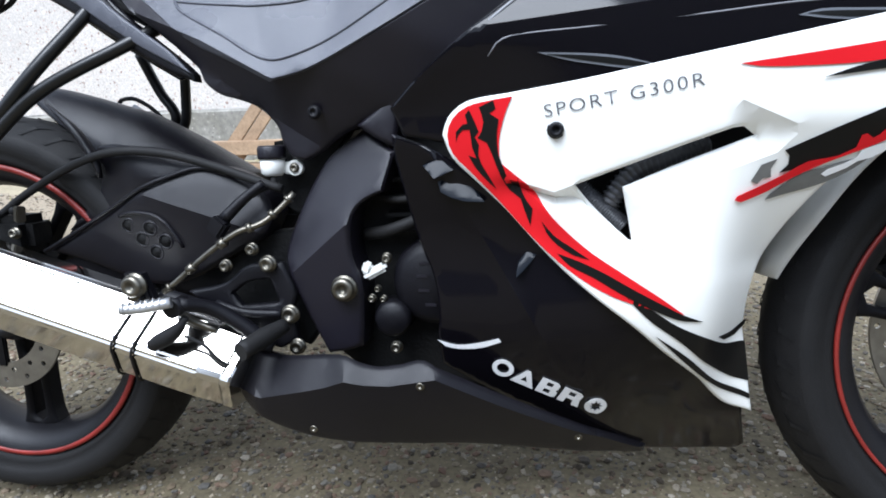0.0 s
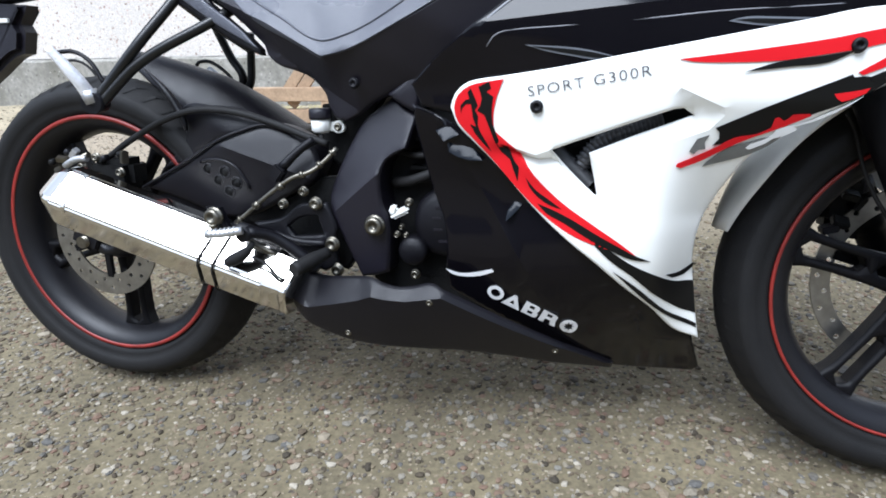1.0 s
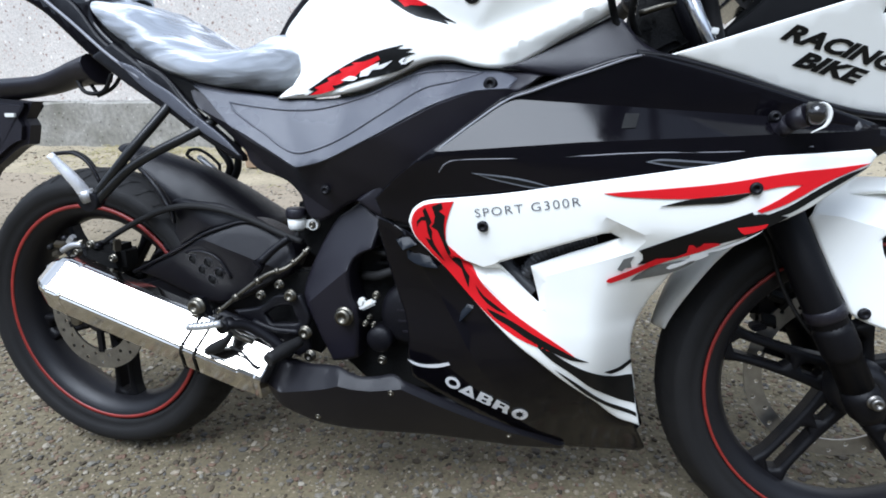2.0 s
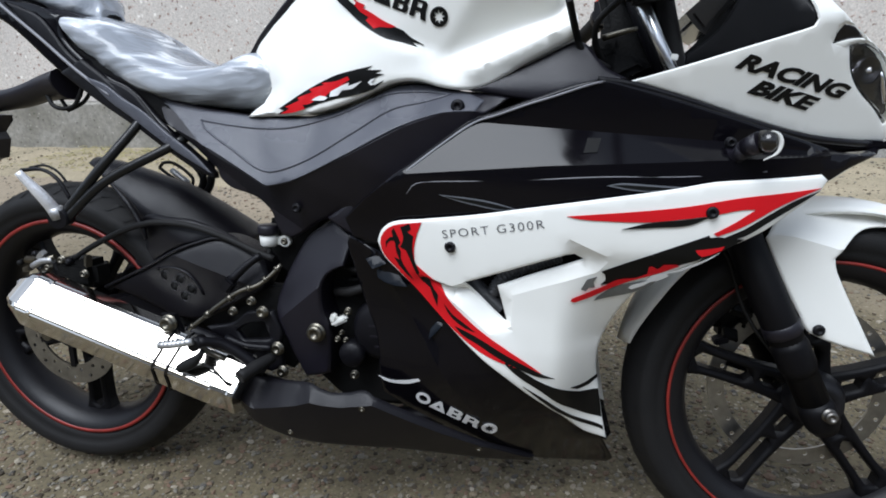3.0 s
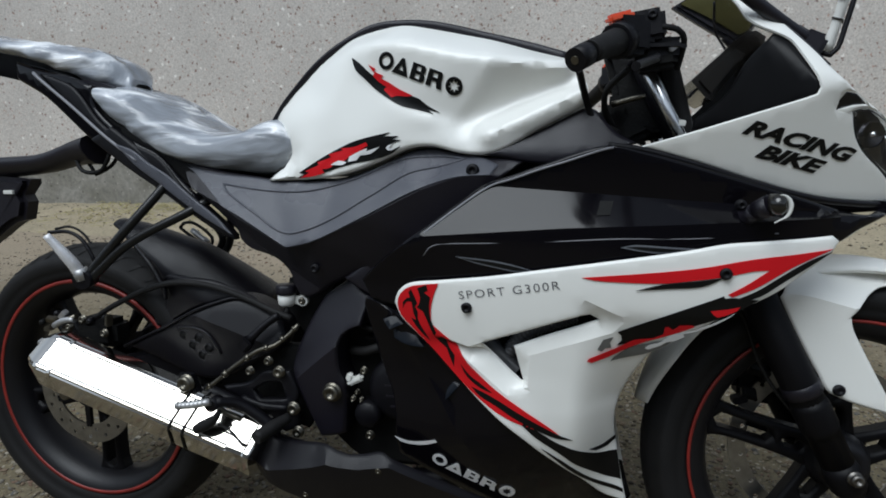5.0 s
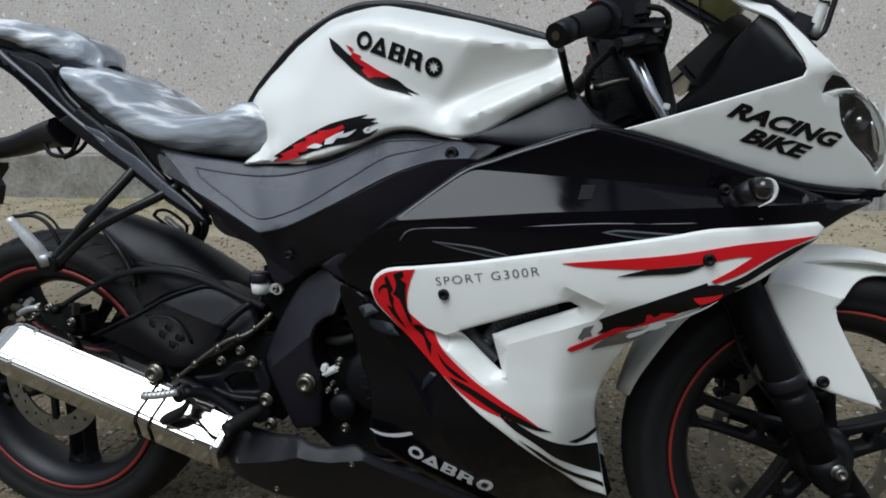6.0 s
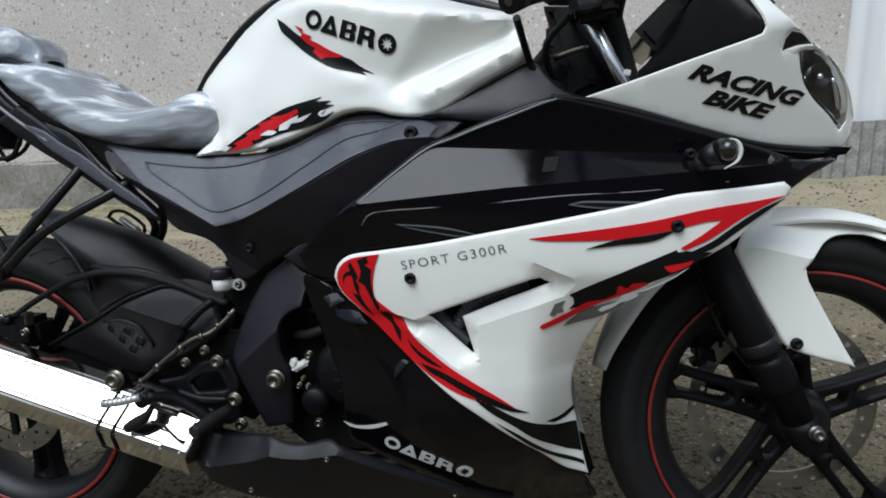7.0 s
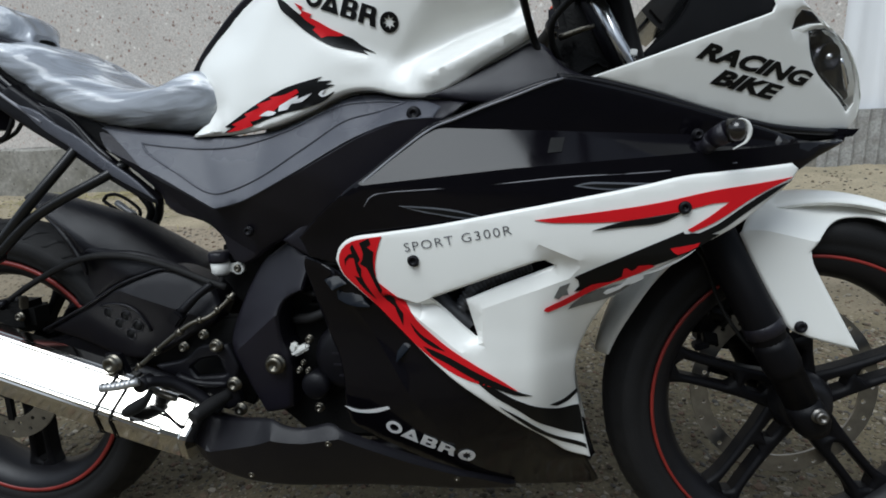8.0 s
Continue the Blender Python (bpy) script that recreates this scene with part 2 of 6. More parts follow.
def shell(outline, w, thick=0.004, edge=0.004, step=0.014, lift=0.0, holes=(), side=-1, smooth=True, lines=(), crease=16):
    """A bodywork panel: its side outline in (x, z), its half width w(x, z), rounded edges and a thickness.
    side -1 is the right-hand side of the machine, 1 its left."""
    loops = [[tuple(p) for p in (curve(outline) if smooth else outline)]] + [[tuple(p) for p in curve(h)] for h in holes]
    pts, edges = [], []
    for L in loops:
        s = len(pts)
        pts += L
        edges += [(s + i, s + (i + 1) % len(L)) for i in range(len(L))]
    fold = []
    for L in lines:
        run = []
        for a, b in zip(L, L[1:]):
            a, b = Vector(a[:2]), Vector(b[:2])
            n = max(1, int((b - a).length / 0.007))
            run += [a.lerp(b, i / n) for i in range(n)]
        run.append(Vector(L[-1][:2]))
        last = None
        for q in run:
            ok = inside(q, loops[0]) and not any(inside(q, h) for h in loops[1:]) and edge_gap(np.array(q), loops) > edge * 1.1
            if ok:
                pts.append(tuple(q))
                fold.append(tuple(q))
                if last is not None:
                    edges.append((last, len(pts) - 1))
                last = len(pts) - 1
            else:
                last = None
    fold = np.array(fold) if fold else None
    xs, zs = [p[0] for p in loops[0]], [p[1] for p in loops[0]]
    inner, grid = [], []
    if edge > 0:
        for L in loops:
            for i in range(len(L)):
                a, b, c = Vector(L[i - 1]), Vector(L[i]), Vector(L[(i + 1) % len(L)])
                d = (c - a)
                if d.length < 1e-9:
                    continue
                d.normalize()
                for q in (b + Vector((-d.y, d.x)) * edge * 0.45, b + Vector((d.y, -d.x)) * edge * 0.45,
                          b + Vector((-d.y, d.x)) * edge, b + Vector((d.y, -d.x)) * edge):
                    inner.append(tuple(q))
    row = 0
    z = min(zs) + step * 0.4
    while z < max(zs):
        x = min(xs) + step * (0.5 if row % 2 else 0.0)
        while x < max(xs):
            grid.append((x, z))
            x += step
        z += step * 0.87
        row += 1
    kept = []
    for some, least in ((inner, edge * 0.38), (grid, max(0.0015, edge * 1.6))):
        for q in some:
            if inside(q, loops[0]) and not any(inside(q, h) for h in loops[1:]) and edge_gap(np.array(q), loops) > least:
                if fold is None or np.hypot(*(fold - q).T).min() > 0.0045:
                    kept.append(q)
    V, E, T = delaunay_2d_cdt([Vector(p) for p in pts + kept], edges, [], 1, 1e-5)[:3]
    bm = bmesh.new()
    top, low = [], []
    for v in V:
        d = edge_gap(np.array(v), loops) if edge > 0 else 1.0
        sink = edge - math.sqrt(max(0.0, edge * edge - (edge - d) ** 2)) if d < edge else 0.0
        y = w(v.x, v.y) + lift
        top.append(bm.verts.new((v.x, side * (y - sink), v.y)))
        low.append(bm.verts.new((v.x, side * (y - max(thick, sink + 0.0004)), v.y)))
    count = {}
    for f in T:
        c = sum((V[i] for i in f), Vector((0, 0))) / 3
        if any(inside(c, h) for h in loops[1:]):
            continue
        for i in range(3):
            e = (f[i], f[(i + 1) % 3])
            count[e] = 1
        f1, f2 = (f, f[::-1]) if side < 0 else (f[::-1], f)
        bm.faces.new([top[i] for i in f1]).smooth = True
        bm.faces.new([low[i] for i in f2])
    for a, b in list(count):
        if (b, a) not in count:
            quad = (top[b], top[a], low[a], low[b])
            bm.faces.new(quad if side < 0 else quad[::-1])
    bm.normal_update()
    for e in bm.edges:
        if len(e.link_faces) == 2 and e.calc_face_angle(0.0) > radians(52):
            e.smooth = False
    if fold is not None:
        for e in bm.edges:
            if len(e.link_faces) == 2 and e.calc_face_angle(0.0) > radians(crease):
                if min(np.hypot(*(fold - (v.co.x, v.co.z)).T).min() for v in e.verts) < 0.001:
                    e.smooth = False
    return bm


def part(name, bm, mat, parent=None, label=""):
    me = bpy.data.meshes.new(name)
    bm.to_mesh(me)
    bm.free()
    me.materials.append(mat)
    ob = new(name, me)
    if parent is not None:
        ob.parent = parent
    if label:
        tagged(ob, label)
    return ob


def tube(path, r, seg=10, n=5, cap=True, flat=1.0, smooth_path=True):
    """A round bar along a smooth path; r is one radius or one for each path point."""
    P = [Vector(p) for p in path]
    if smooth_path and len(P) > 2:
        Q = curve([tuple(p) for p in P], n=n, corner=70, closed=False)
    else:
        Q = P
    k = len(Q)
    bm = bmesh.new()
    rings, up = [], None
    for i, p in enumerate(Q):
        d = (Q[min(i + 1, k - 1)] - Q[max(i - 1, 0)]).normalized()
        if up is None:
            up = d.orthogonal().normalized()
        up = (up - d * up.dot(d)).normalized()
        o = d.cross(up)
        u = i / max(1, k - 1)
        rr = r if isinstance(r, (int, float)) else lin(u, [(j / (len(r) - 1), v) for j, v in enumerate(r)])
        rings.append([bm.verts.new(p + (up * math.cos(a) + o * math.sin(a) * flat) * rr) for a in (2 * math.pi * s / seg for s in range(seg))])
    for A, B in zip(rings, rings[1:]):
        for s in range(seg):
            bm.faces.new((A[s], A[(s + 1) % seg], B[(s + 1) % seg], B[s])).smooth = True
    if cap:
        bm.faces.new(rings[0][::-1])
        bm.faces.new(rings[-1])
    bmesh.ops.recalc_face_normals(bm, faces=bm.faces)
    return bm


def lathe(profile, seg=64, axis_y=True, closed=False, angles=None):
    """Turns (radius, y) pairs round the y axis."""
    bm = bmesh.new()
    A = [2 * math.pi * s / seg for s in range(seg)]
    rings = [[bm.verts.new((r * math.cos(a), y, r * math.sin(a))) for a in A] for r, y in profile]
    pairs = list(zip(rings, rings[1:])) + ([(rings[-1], rings[0])] if closed else [])
    for R, S in pairs:
        for s in range(seg):
            bm.faces.new((R[s], R[(s + 1) % seg], S[(s + 1) % seg], S[s])).smooth = True
    if not closed:
        for R in (rings[0], rings[-1]):
            if profile[rings.index(R)][0] > 1e-6:
                bm.faces.new(R)
    bmesh.ops.recalc_face_normals(bm, faces=bm.faces)
    return bm


def slab(outline, y0, y1, bevel=0.0, smooth=True, n=4):
    """A plate: an outline in (x, z) between two y."""
    L = curve(outline, n=n) if smooth else [Vector(p) for p in outline]
    bm = bmesh.new()
    a = [bm.verts.new((p[0], y0, p[1])) for p in L]
    f = bm.faces.new(a)
    ext = bmesh.ops.extrude_face_region(bm, geom=[f])
    bmesh.ops.translate(bm, vec=(0, y1 - y0, 0), verts=[v for v in ext["geom"] if isinstance(v, bmesh.types.BMVert)])
    bmesh.ops.recalc_face_normals(bm, faces=bm.faces)
    if bevel:
        es = [e for e in bm.edges if abs(e.verts[0].co.y - e.verts[1].co.y) < 1e-6]
        bmesh.ops.bevel(bm, geom=es, offset=bevel, segments=2, affect="EDGES")
    return bm


def box(x0, x1, y0, y1, z0, z1, bevel=0.0, m=None):
    bm = bmesh.new()
    bmesh.ops.create_cube(bm, size=1)
    for v in bm.verts:
        v.co = Vector(((x0 + x1) / 2 + v.co.x * (x1 - x0), (y0 + y1) / 2 + v.co.y * (y1 - y0), (z0 + z1) / 2 + v.co.z * (z1 - z0)))
    if bevel:
        bmesh.ops.bevel(bm, geom=bm.edges[:], offset=bevel, segments=2, affect="EDGES")
    if m is not None:
        bm.transform(m)
    return bm


def join(*bms):
    """All of them as one bmesh."""
    out = bms[0]
    for b in bms[1:]:
        me = bpy.data.meshes.new("joined")
        b.to_mesh(me)
        b.free()
        out.from_mesh(me)
        bpy.data.meshes.remove(me)
    return out


def moved(bm, m):
    bm.transform(m)
    return bm

# ---- the setting ----
LEAN = 5.92            # degrees by which the machine leans away on its stand
WALL_Y, WALL_TURN = 3.667, 3.25
EDGE_X = 3.01          # where the plaster ends and the sheet-metal gate begins
PLINTH = 0.40


def thing(name, label, category, group="", kind="", m=None):
    ob = new(name)
    ob.empty_display_size = 0.1
    if m is not None:
        ob.matrix_world = m
    return tagged(ob, label, category, group, kind)


def setting(name, bm, mat, label, category):
    return tagged(part(name, bm, mat), label, category, kind="structure")


def spread(a, b, fine, ends):
    """Grid lines: fine from a to b, then ever wider out to the ends."""
    xs = [a + fine * i for i in range(int((b - a) / fine) + 1)]
    step, lo, hi = fine, xs[0], xs[-1]
    while lo > -ends:
        step *= 1.7
        lo, hi = lo - step, hi + step
        xs = [lo] + xs + [hi]
    return xs


def relief(x, y):
    near = 1 / (1 + ((x - .7) ** 2 + (y - .5) ** 2) / 9)
    return near * (.007 * noise.noise((x * 2.3, y * 2.3, 0)) + .004 * noise.noise((x * 9, y * 9, 3)) + .002 * noise.noise((x * 28, y * 28, 7))) - .003


gx, gy = spread(-2.6, 3.6, .035, 500), spread(-1.3, 3.9, .035, 500)
verts = [(x, y, relief(x, y)) for y in gy for x in gx]
nx = len(gx)
faces = [(j * nx + i, j * nx + i + 1, (j + 1) * nx + i + 1, (j + 1) * nx + i) for j in range(len(gy) - 1) for i in range(nx - 1)]
me = bpy.data.meshes.new("ground")
me.from_pydata(verts, [], faces)
me.polygons.foreach_set("use_smooth", [True] * len(faces))
me.materials.append(GROUND)
ground = tagged(new("ground", me), "packed earth and gravel ground, grey-brown and stony", "ground", kind="structure")

WALL = pose(0, WALL_Y, 0, 0, 0, WALL_TURN)
setting("wall_back", moved(box(-16, EDGE_X, 0, 0.3, PLINTH, 3.6), WALL), PLASTER, "pale pebbledashed plaster wall, speckled and weathered", "wall")
STAINED_CONCRETE = material("stained_concrete", (0.34, 0.325, 0.29), 0.92, grain=0.55, grain_size=30, stain=0.75, stain_size=5, stain_color=(0.14, 0.132, 0.10), bump=1.0, bump_size=36)
add_specks(STAINED_CONCRETE, (0.10, 0.095, 0.075), 26, .3, soft=.2)
add_specks(STAINED_CONCRETE, (0.42, 0.40, 0.36), 30, .3, soft=.2)
bm = bmesh.new()
rows_ = []
for i in range(160):
    x = -16 + (EDGE_X + 16) * i / 159
    j = .012 * noise.noise((x * 3, 0, 5)) + .006 * noise.noise((x * 11, 0, 2))
    rows_.append([bm.verts.new(p) for p in ((x, .3, -.05), (x, .3, PLINTH - .002), (x, -.012, PLINTH + j), (x, -.035 + j, PLINTH - .02 + j), (x, -.04 + j, -.05))])
for A, B in zip(rows_, rows_[1:]):
    for k in range(5):
        bm.faces.new((A[k], A[(k + 1) % 5], B[(k + 1) % 5], B[k]))
bmesh.ops.recalc_face_normals(bm, faces=bm.faces)
setting("plinth", moved(bm, WALL), STAINED_CONCRETE, "rough grey concrete plinth along the foot of the wall", "plinth")


def ribbed(x0, x1, z0, z1, pitch, depth, y):
    """A sheet with rounded upright ribs."""
    bm = bmesh.new()
    n = int((x1 - x0) / pitch * 14)
    cols = []
    for i in range(n + 1):
        x = x0 + (x1 - x0) * i / n
        d = depth * (.5 - .5 * math.cos(2 * math.pi * (x - x0) / pitch)) ** 2
        cols.append([bm.verts.new((x, y - d, z)) for z in (z0, z1)] + [bm.verts.new((x, y - d + .004, z)) for z in (z1, z0)])
    for A, B in zip(cols, cols[1:]):
        for k in range(4):
            bm.faces.new((A[k], B[k], B[(k + 1) % 4], A[(k + 1) % 4]))
    bmesh.ops.recalc_face_normals(bm, faces=bm.faces)
    return bm


RUSTY = material("weathered_sheet", (0.27, 0.26, 0.24), 0.7, stain=0.7, stain_size=14, stain_color=(0.5, 0.5, 0.48), grain=0.5, grain_size=60, bump=0.5, bump_size=60)
setting("gate_sheet", moved(ribbed(EDGE_X + .005, 7.0, PLINTH - .03, 3.2, .19, .012, .02), WALL), SHEET, "pale painted ribbed sheet-metal gate", "gate")
setting("gate_foot", moved(ribbed(EDGE_X - .10, 7.0, -.05, PLINTH, .085, .022, -.045), WALL), RUSTY, "weathered grey corrugated strip at the foot of the gate", "gate")
# unseen walls, added to darken reflections and hold back some sky light
setting("wall_front", box(-14, 14, -9.3, -9, -.05, 4.2), CONCRETE, "plain grey wall added behind the camera for dark reflections", "wall")
setting("wall_side", box(-14.3, -14, -9, 3.5, -.05, 3.6), CONCRETE, "plain grey wall added out of view at the side", "wall")
setting("wall_far_side", box(13, 13.3, -9, 4.4, -.05, 3.6), CONCRETE, "plain grey wall added out of view at the side", "wall")


# sandy verge before the wall
def verge_edge(x):
    return 2.28 + .12 * noise.noise((x * 1.3, 4, 0)) + .05 * noise.noise((x * 5, 9, 0))


SAND = material("pale_sandy_earth", (0.41, 0.345, 0.235), 0.95, grain=0.55, grain_size=70, stain=0.65, stain_size=3.2, stain_color=(0.22, 0.195, 0.125), bump=1.0, bump_size=70)
add_specks(SAND, (0.14, 0.12, 0.08), 40, .3, soft=.2)
bm = bmesh.new()
rows_ = []
for i in range(240):
    x = -9 + 16 * i / 239
    y0, y1 = verge_edge(x), WALL_Y + math.tan(radians(WALL_TURN)) * x + .02
    rows_.append([bm.verts.new((x, y0 + (y1 - y0) * k / 24, -.012 + .022 * min(1, k / 3) + .010 * noise.noise((x * 6, k * .5, 1)))) for k in range(25)])
for A, B in zip(rows_, rows_[1:]):
    for k in range(24):
        bm.faces.new((A[k], B[k], B[k + 1], A[k + 1])).smooth = True
bmesh.ops.recalc_face_normals(bm, faces=bm.faces)
setting("verge", bm, SAND, "pale sandy earth strip before the wall", "ground")

# Side outlines of the bodywork, (x, z) in metres from the rear axle's foot.
SIDE_FAIRING = [
    (.730, .552), (.737, .569), (.756, .583), (.801, .590), (.871, .600), (.944, .613), (1.013, .625), (1.080,
    .637), (1.124, .645), (1.169, .654), (1.208, .657), (1.255, .660), (1.297, .663), (1.306, .656), (1.299, .644),
    (1.267, .619), (1.234, .594), (1.192, .571), (1.154, .549), (1.116, .523), (1.092, .502), (1.075, .470), (1.061,
    .435), (1.051, .402), (1.049, .364), (1.058, .305), (1.065, .264), (1.074, .223), (1.037, .239), (.997, .285),
    (.959, .319), (.922, .354), (.884, .385), (.853, .411), (.822, .442), (.793, .475), (.763, .505), (.739, .529)]
AIR_DUCT = [
    (.861, .501), (.899, .516), (.998, .552), (1.009, .553), (1.021, .545), (.957, .520), (.906, .498), (.9125, .470),
    (.9185, .443), (.9155, .4435), (.878, .480)]
UPPER_FAIRING = [
    (.673, .580), (.710, .613), (.780, .665), (.824, .698), (.861, .724), (.900, .737), (.937, .750), (1.025, .776),
    (1.069, .768), (1.176, .736), (1.266, .708), (1.344, .686), (1.398, .694), (1.388, .687), (1.342, .669),
    (1.304, .650), (1.173, .635), (.971, .598), (.769, .560), (.751, .539), (.686, .552)]
LOWER_FAIRING = [
    (.676, .553), (.714, .539), (.737, .525), (.772, .499), (.843, .434), (.916, .365), (.979, .306), (1.057, .240),
    (1.072, .203), (1.092, .145), (1.083, .134), (.973, .146), (.946, .154), (.800, .236), (.714, .285), (.712, .322),
    (.715, .357), (.709, .394), (.694, .430), (.684, .468), (.676, .512), (.672, .539)]
BELLY_PAN = [
    (.464, .306), (.474, .311), (.492, .299), (.519, .297), (.586, .306), (.612, .308), (.625, .303), (.648, .298), (.676, .301),
    (.694, .306), (.708, .304), (.800, .254), (.900, .198), (.960, .160), (.957, .148), (.867, .168), (.752, .188), (.661, .192),
    (.585, .197), (.539, .208), (.508, .221), (.480, .240), (.465, .272)]
NOSE_COWL = [
    (1.065, .774), (1.125, .791), (1.190, .811), (1.255, .831), (1.269, .836), (1.272, .844), (1.267, .857),
    (1.255, .882), (1.242, .905), (1.226, .915), (1.207, .925), (1.194, .936), (1.185, .956), (1.171, .983),
    (1.162, 1.017), (1.191, 1.015), (1.201, .977), (1.218, .952), (1.236, .932), (1.252, .913), (1.273, .888),
    (1.291, .864), (1.311, .845), (1.341, .826), (1.386, .799), (1.413, .769), (1.429, .740), (1.424, .714),
    (1.407, .698), (1.351, .700), (1.287, .708), (1.207, .730), (1.137, .753)]
HEADLIGHT = [
    (1.319, .816), (1.338, .820), (1.364, .809), (1.387, .787), (1.406, .758), (1.409, .733), (1.399, .722),
    (1.379, .740), (1.348, .763), (1.330, .785)]
SIDE_LIGHT = [
    (1.297, .817), (1.299, .829), (1.306, .839), (1.321, .837), (1.337, .825), (1.316, .823)]
TANK_NET = [
    (.471, .833, .075), (.520, .895, .062), (.601, .958, .055), (.698, .981, .050), (.840, .953, .050), (.970, .913, .060),
    (.630, .931, .115), (.671, .934, .135), (.729, .932, .148), (.818, .910, .158), (.864, .903, .162), (.966, .893, .140),
    (.671, .874, .129), (.729, .842, .137), (.780, .825, .137), (.806, .819, .135), (.816, .809, .130), (.897, .844, .113),
    (.984, .877, .106), (.854, .792, .165), (.925, .824, .156), (.996, .855, .143), (.852, .765, .150), (.925, .797, .140),
    (.994, .836, .128), (.640, .880, .123), (.700, .841, .139), (.760, .818, .145), (.505, .822, .098), (.589, .842, .124),
    (.552, .765, .128), (.637, .777, .141), (.505, .770, .100), (.719, .824, .142), (.789, .804, .143)]
TANK = [
    (.467, .828), (.483, .854), (.515, .892), (.554, .927), (.596, .954), (.645, .975), (.698, .978), (.756, .971),
    (.840, .948), (.913, .926), (.962, .909), (.987, .878), (.996, .857), (.993, .836), (.925, .800), (.878, .772),
    (.849, .765), (.809, .768), (.767, .778), (.728, .775), (.674, .753), (.618, .735), (.549, .726), (.476, .724),
    (.498, .746), (.509, .770), (.503, .798)]
COVER_NET = [
    (.317, .739, .100), (.478, .723, .113), (.603, .729, .117), (.719, .773, .117), (.803, .767, .124), (.906, .754, .150),
    (.251, .754, .100), (.312, .718, .125), (.435, .667, .150), (.528, .618, .164), (.579, .630, .166), (.662, .667, .169),
    (.754, .712, .171), (.814, .732, .171), (.864, .735, .170), (.444, .623, .128), (.526, .564, .121), (.566, .538, .118),
    (.620, .566, .126), (.672, .593, .139), (.749, .629, .156), (.821, .688, .162), (.880, .731, .167)]
SIDE_COVER = [
    (.287, .760), (.324, .750), (.382, .738), (.439, .731), (.501, .724), (.560, .724), (.618, .731), (.675, .749),
    (.730, .773), (.770, .775), (.809, .767), (.844, .763), (.886, .760), (.907, .754), (.878, .732), (.819, .687),
    (.748, .628), (.692, .596), (.593, .555), (.563, .535), (.541, .524), (.524, .528), (.513, .546), (.507, .568),
    (.485, .590), (.461, .600), (.438, .607), (.419, .623), (.414, .637), (.362, .684), (.310, .726)]
COVER_GROOVE = [
    (.388, .718), (.440, .711), (.502, .706), (.561, .709), (.639, .729), (.713, .758), (.775, .763), (.819, .759),
    (.784, .749), (.731, .737), (.676, .706), (.599, .662), (.539, .641), (.509, .644), (.459, .673), (.398, .706)]
TAIL_PANEL = [
    (-.070, .946), (-.008, .927), (.053, .915), (.112, .893), (.116, .862), (.144, .831), (.195, .797), (.257, .768),
    (.312, .715), (.409, .630), (.387, .625), (.310, .669), (.231, .719), (.105, .794), (-.000, .875), (-.073, .913)]
TAIL_SIDE = [
    (-.003, .920), (.033, .909), (.080, .888), (.136, .826), (.193, .793), (.261, .765), (.304, .720), (.315, .705),
    (.259, .735), (.169, .785), (.077, .852)]
PLATE_ARM = [
    (-.270, -.030, .740), (-.180, -.030, .745), (-.078, -.035, .753), (.016, -.050, .772), (.080, -.070, .778)]
PLATE_HOLDER = [
    (-.250, .730), (-.120, .721), (-.131, .704), (-.142, .688), (-.134, .674), (-.145, .636), (-.170, .629), (-.220, .598),
    (-.255, .576), (-.283, .542), (-.311, .516), (-.312, .546), (-.274, .594), (-.232, .614), (-.216, .641), (-.226, .646),
    (-.256, .641), (-.276, .638)]
HANGER_A = [
    (.281, -.105, .738), (.263, -.128, .702), (.216, -.165, .635), (.149, -.185, .556)]
HANGER_B = [
    (.358, -.100, .696), (.330, -.128, .673), (.223, -.165, .614), (.157, -.185, .553)]
PILLION_PEG = [
    (.146, -.190, .555), (.140, -.205, .585), (.113, -.225, .634)]
PEG_LOOP = [
    (.048, -.160, .629), (.093, -.160, .631), (.123, -.160, .615), (.144, -.160, .580)]
SWINGARM = [
    (.139, .404), (.203, .433), (.267, .463), (.330, .495), (.370, .510), (.404, .518), (.447, .508), (.487, .484),
    (.500, .459), (.486, .431), (.445, .409), (.387, .378), (.345, .366), (.296, .369), (.222, .387)]
HUGGER = [
    (.232, .536), (.242, .546), (.264, .550), (.297, .547), (.338, .544), (.378, .533), (.424, .518), (.454, .501),
    (.423, .503), (.385, .513), (.308, .490), (.242, .456), (.163, .430), (.223, .475), (.241, .494), (.241, .517)]
BRAKE_HOSE = [
    (.049, -.100, .440), (.071, -.100, .454), (.133, -.110, .487), (.218, -.120, .524), (.282, -.125, .540),
    (.354, -.125, .537), (.426, -.130, .520), (.486, -.140, .502), (.518, -.140, .492)]
FRAME_SPAR = [
    (.613, .561), (.635, .547), (.657, .534), (.644, .488), (.625, .480), (.608, .466), (.601, .440), (.603, .402), (.611, .379),
    (.611, .336), (.607, .292), (.587, .286), (.562, .282), (.542, .330), (.530, .362), (.522, .385), (.513, .405), (.520, .440),
    (.534, .474), (.549, .504), (.566, .529), (.586, .543)]
PEG_BRACKET = [
    (.386, .364), (.438, .376), (.470, .399), (.516, .403), (.531, .364), (.526, .345), (.530, .305), (.507, .293),
    (.469, .303), (.445, .328), (.412, .346)]
BRACKET_HOLE = [
    (.446, .362), (.468, .377), (.499, .383), (.509, .352), (.458, .347)]
FOOT_PEG = [
    (.526, -.178, .332), (.512, -.205, .326), (.498, -.236, .319)]
BRAKE_ROD = [
    (.379, -.190, .373), (.395, -.188, .385), (.436, -.185, .418), (.476, -.180, .445), (.505, -.175, .455), (.528, -.165, .474),
    (.541, -.160, .489)]
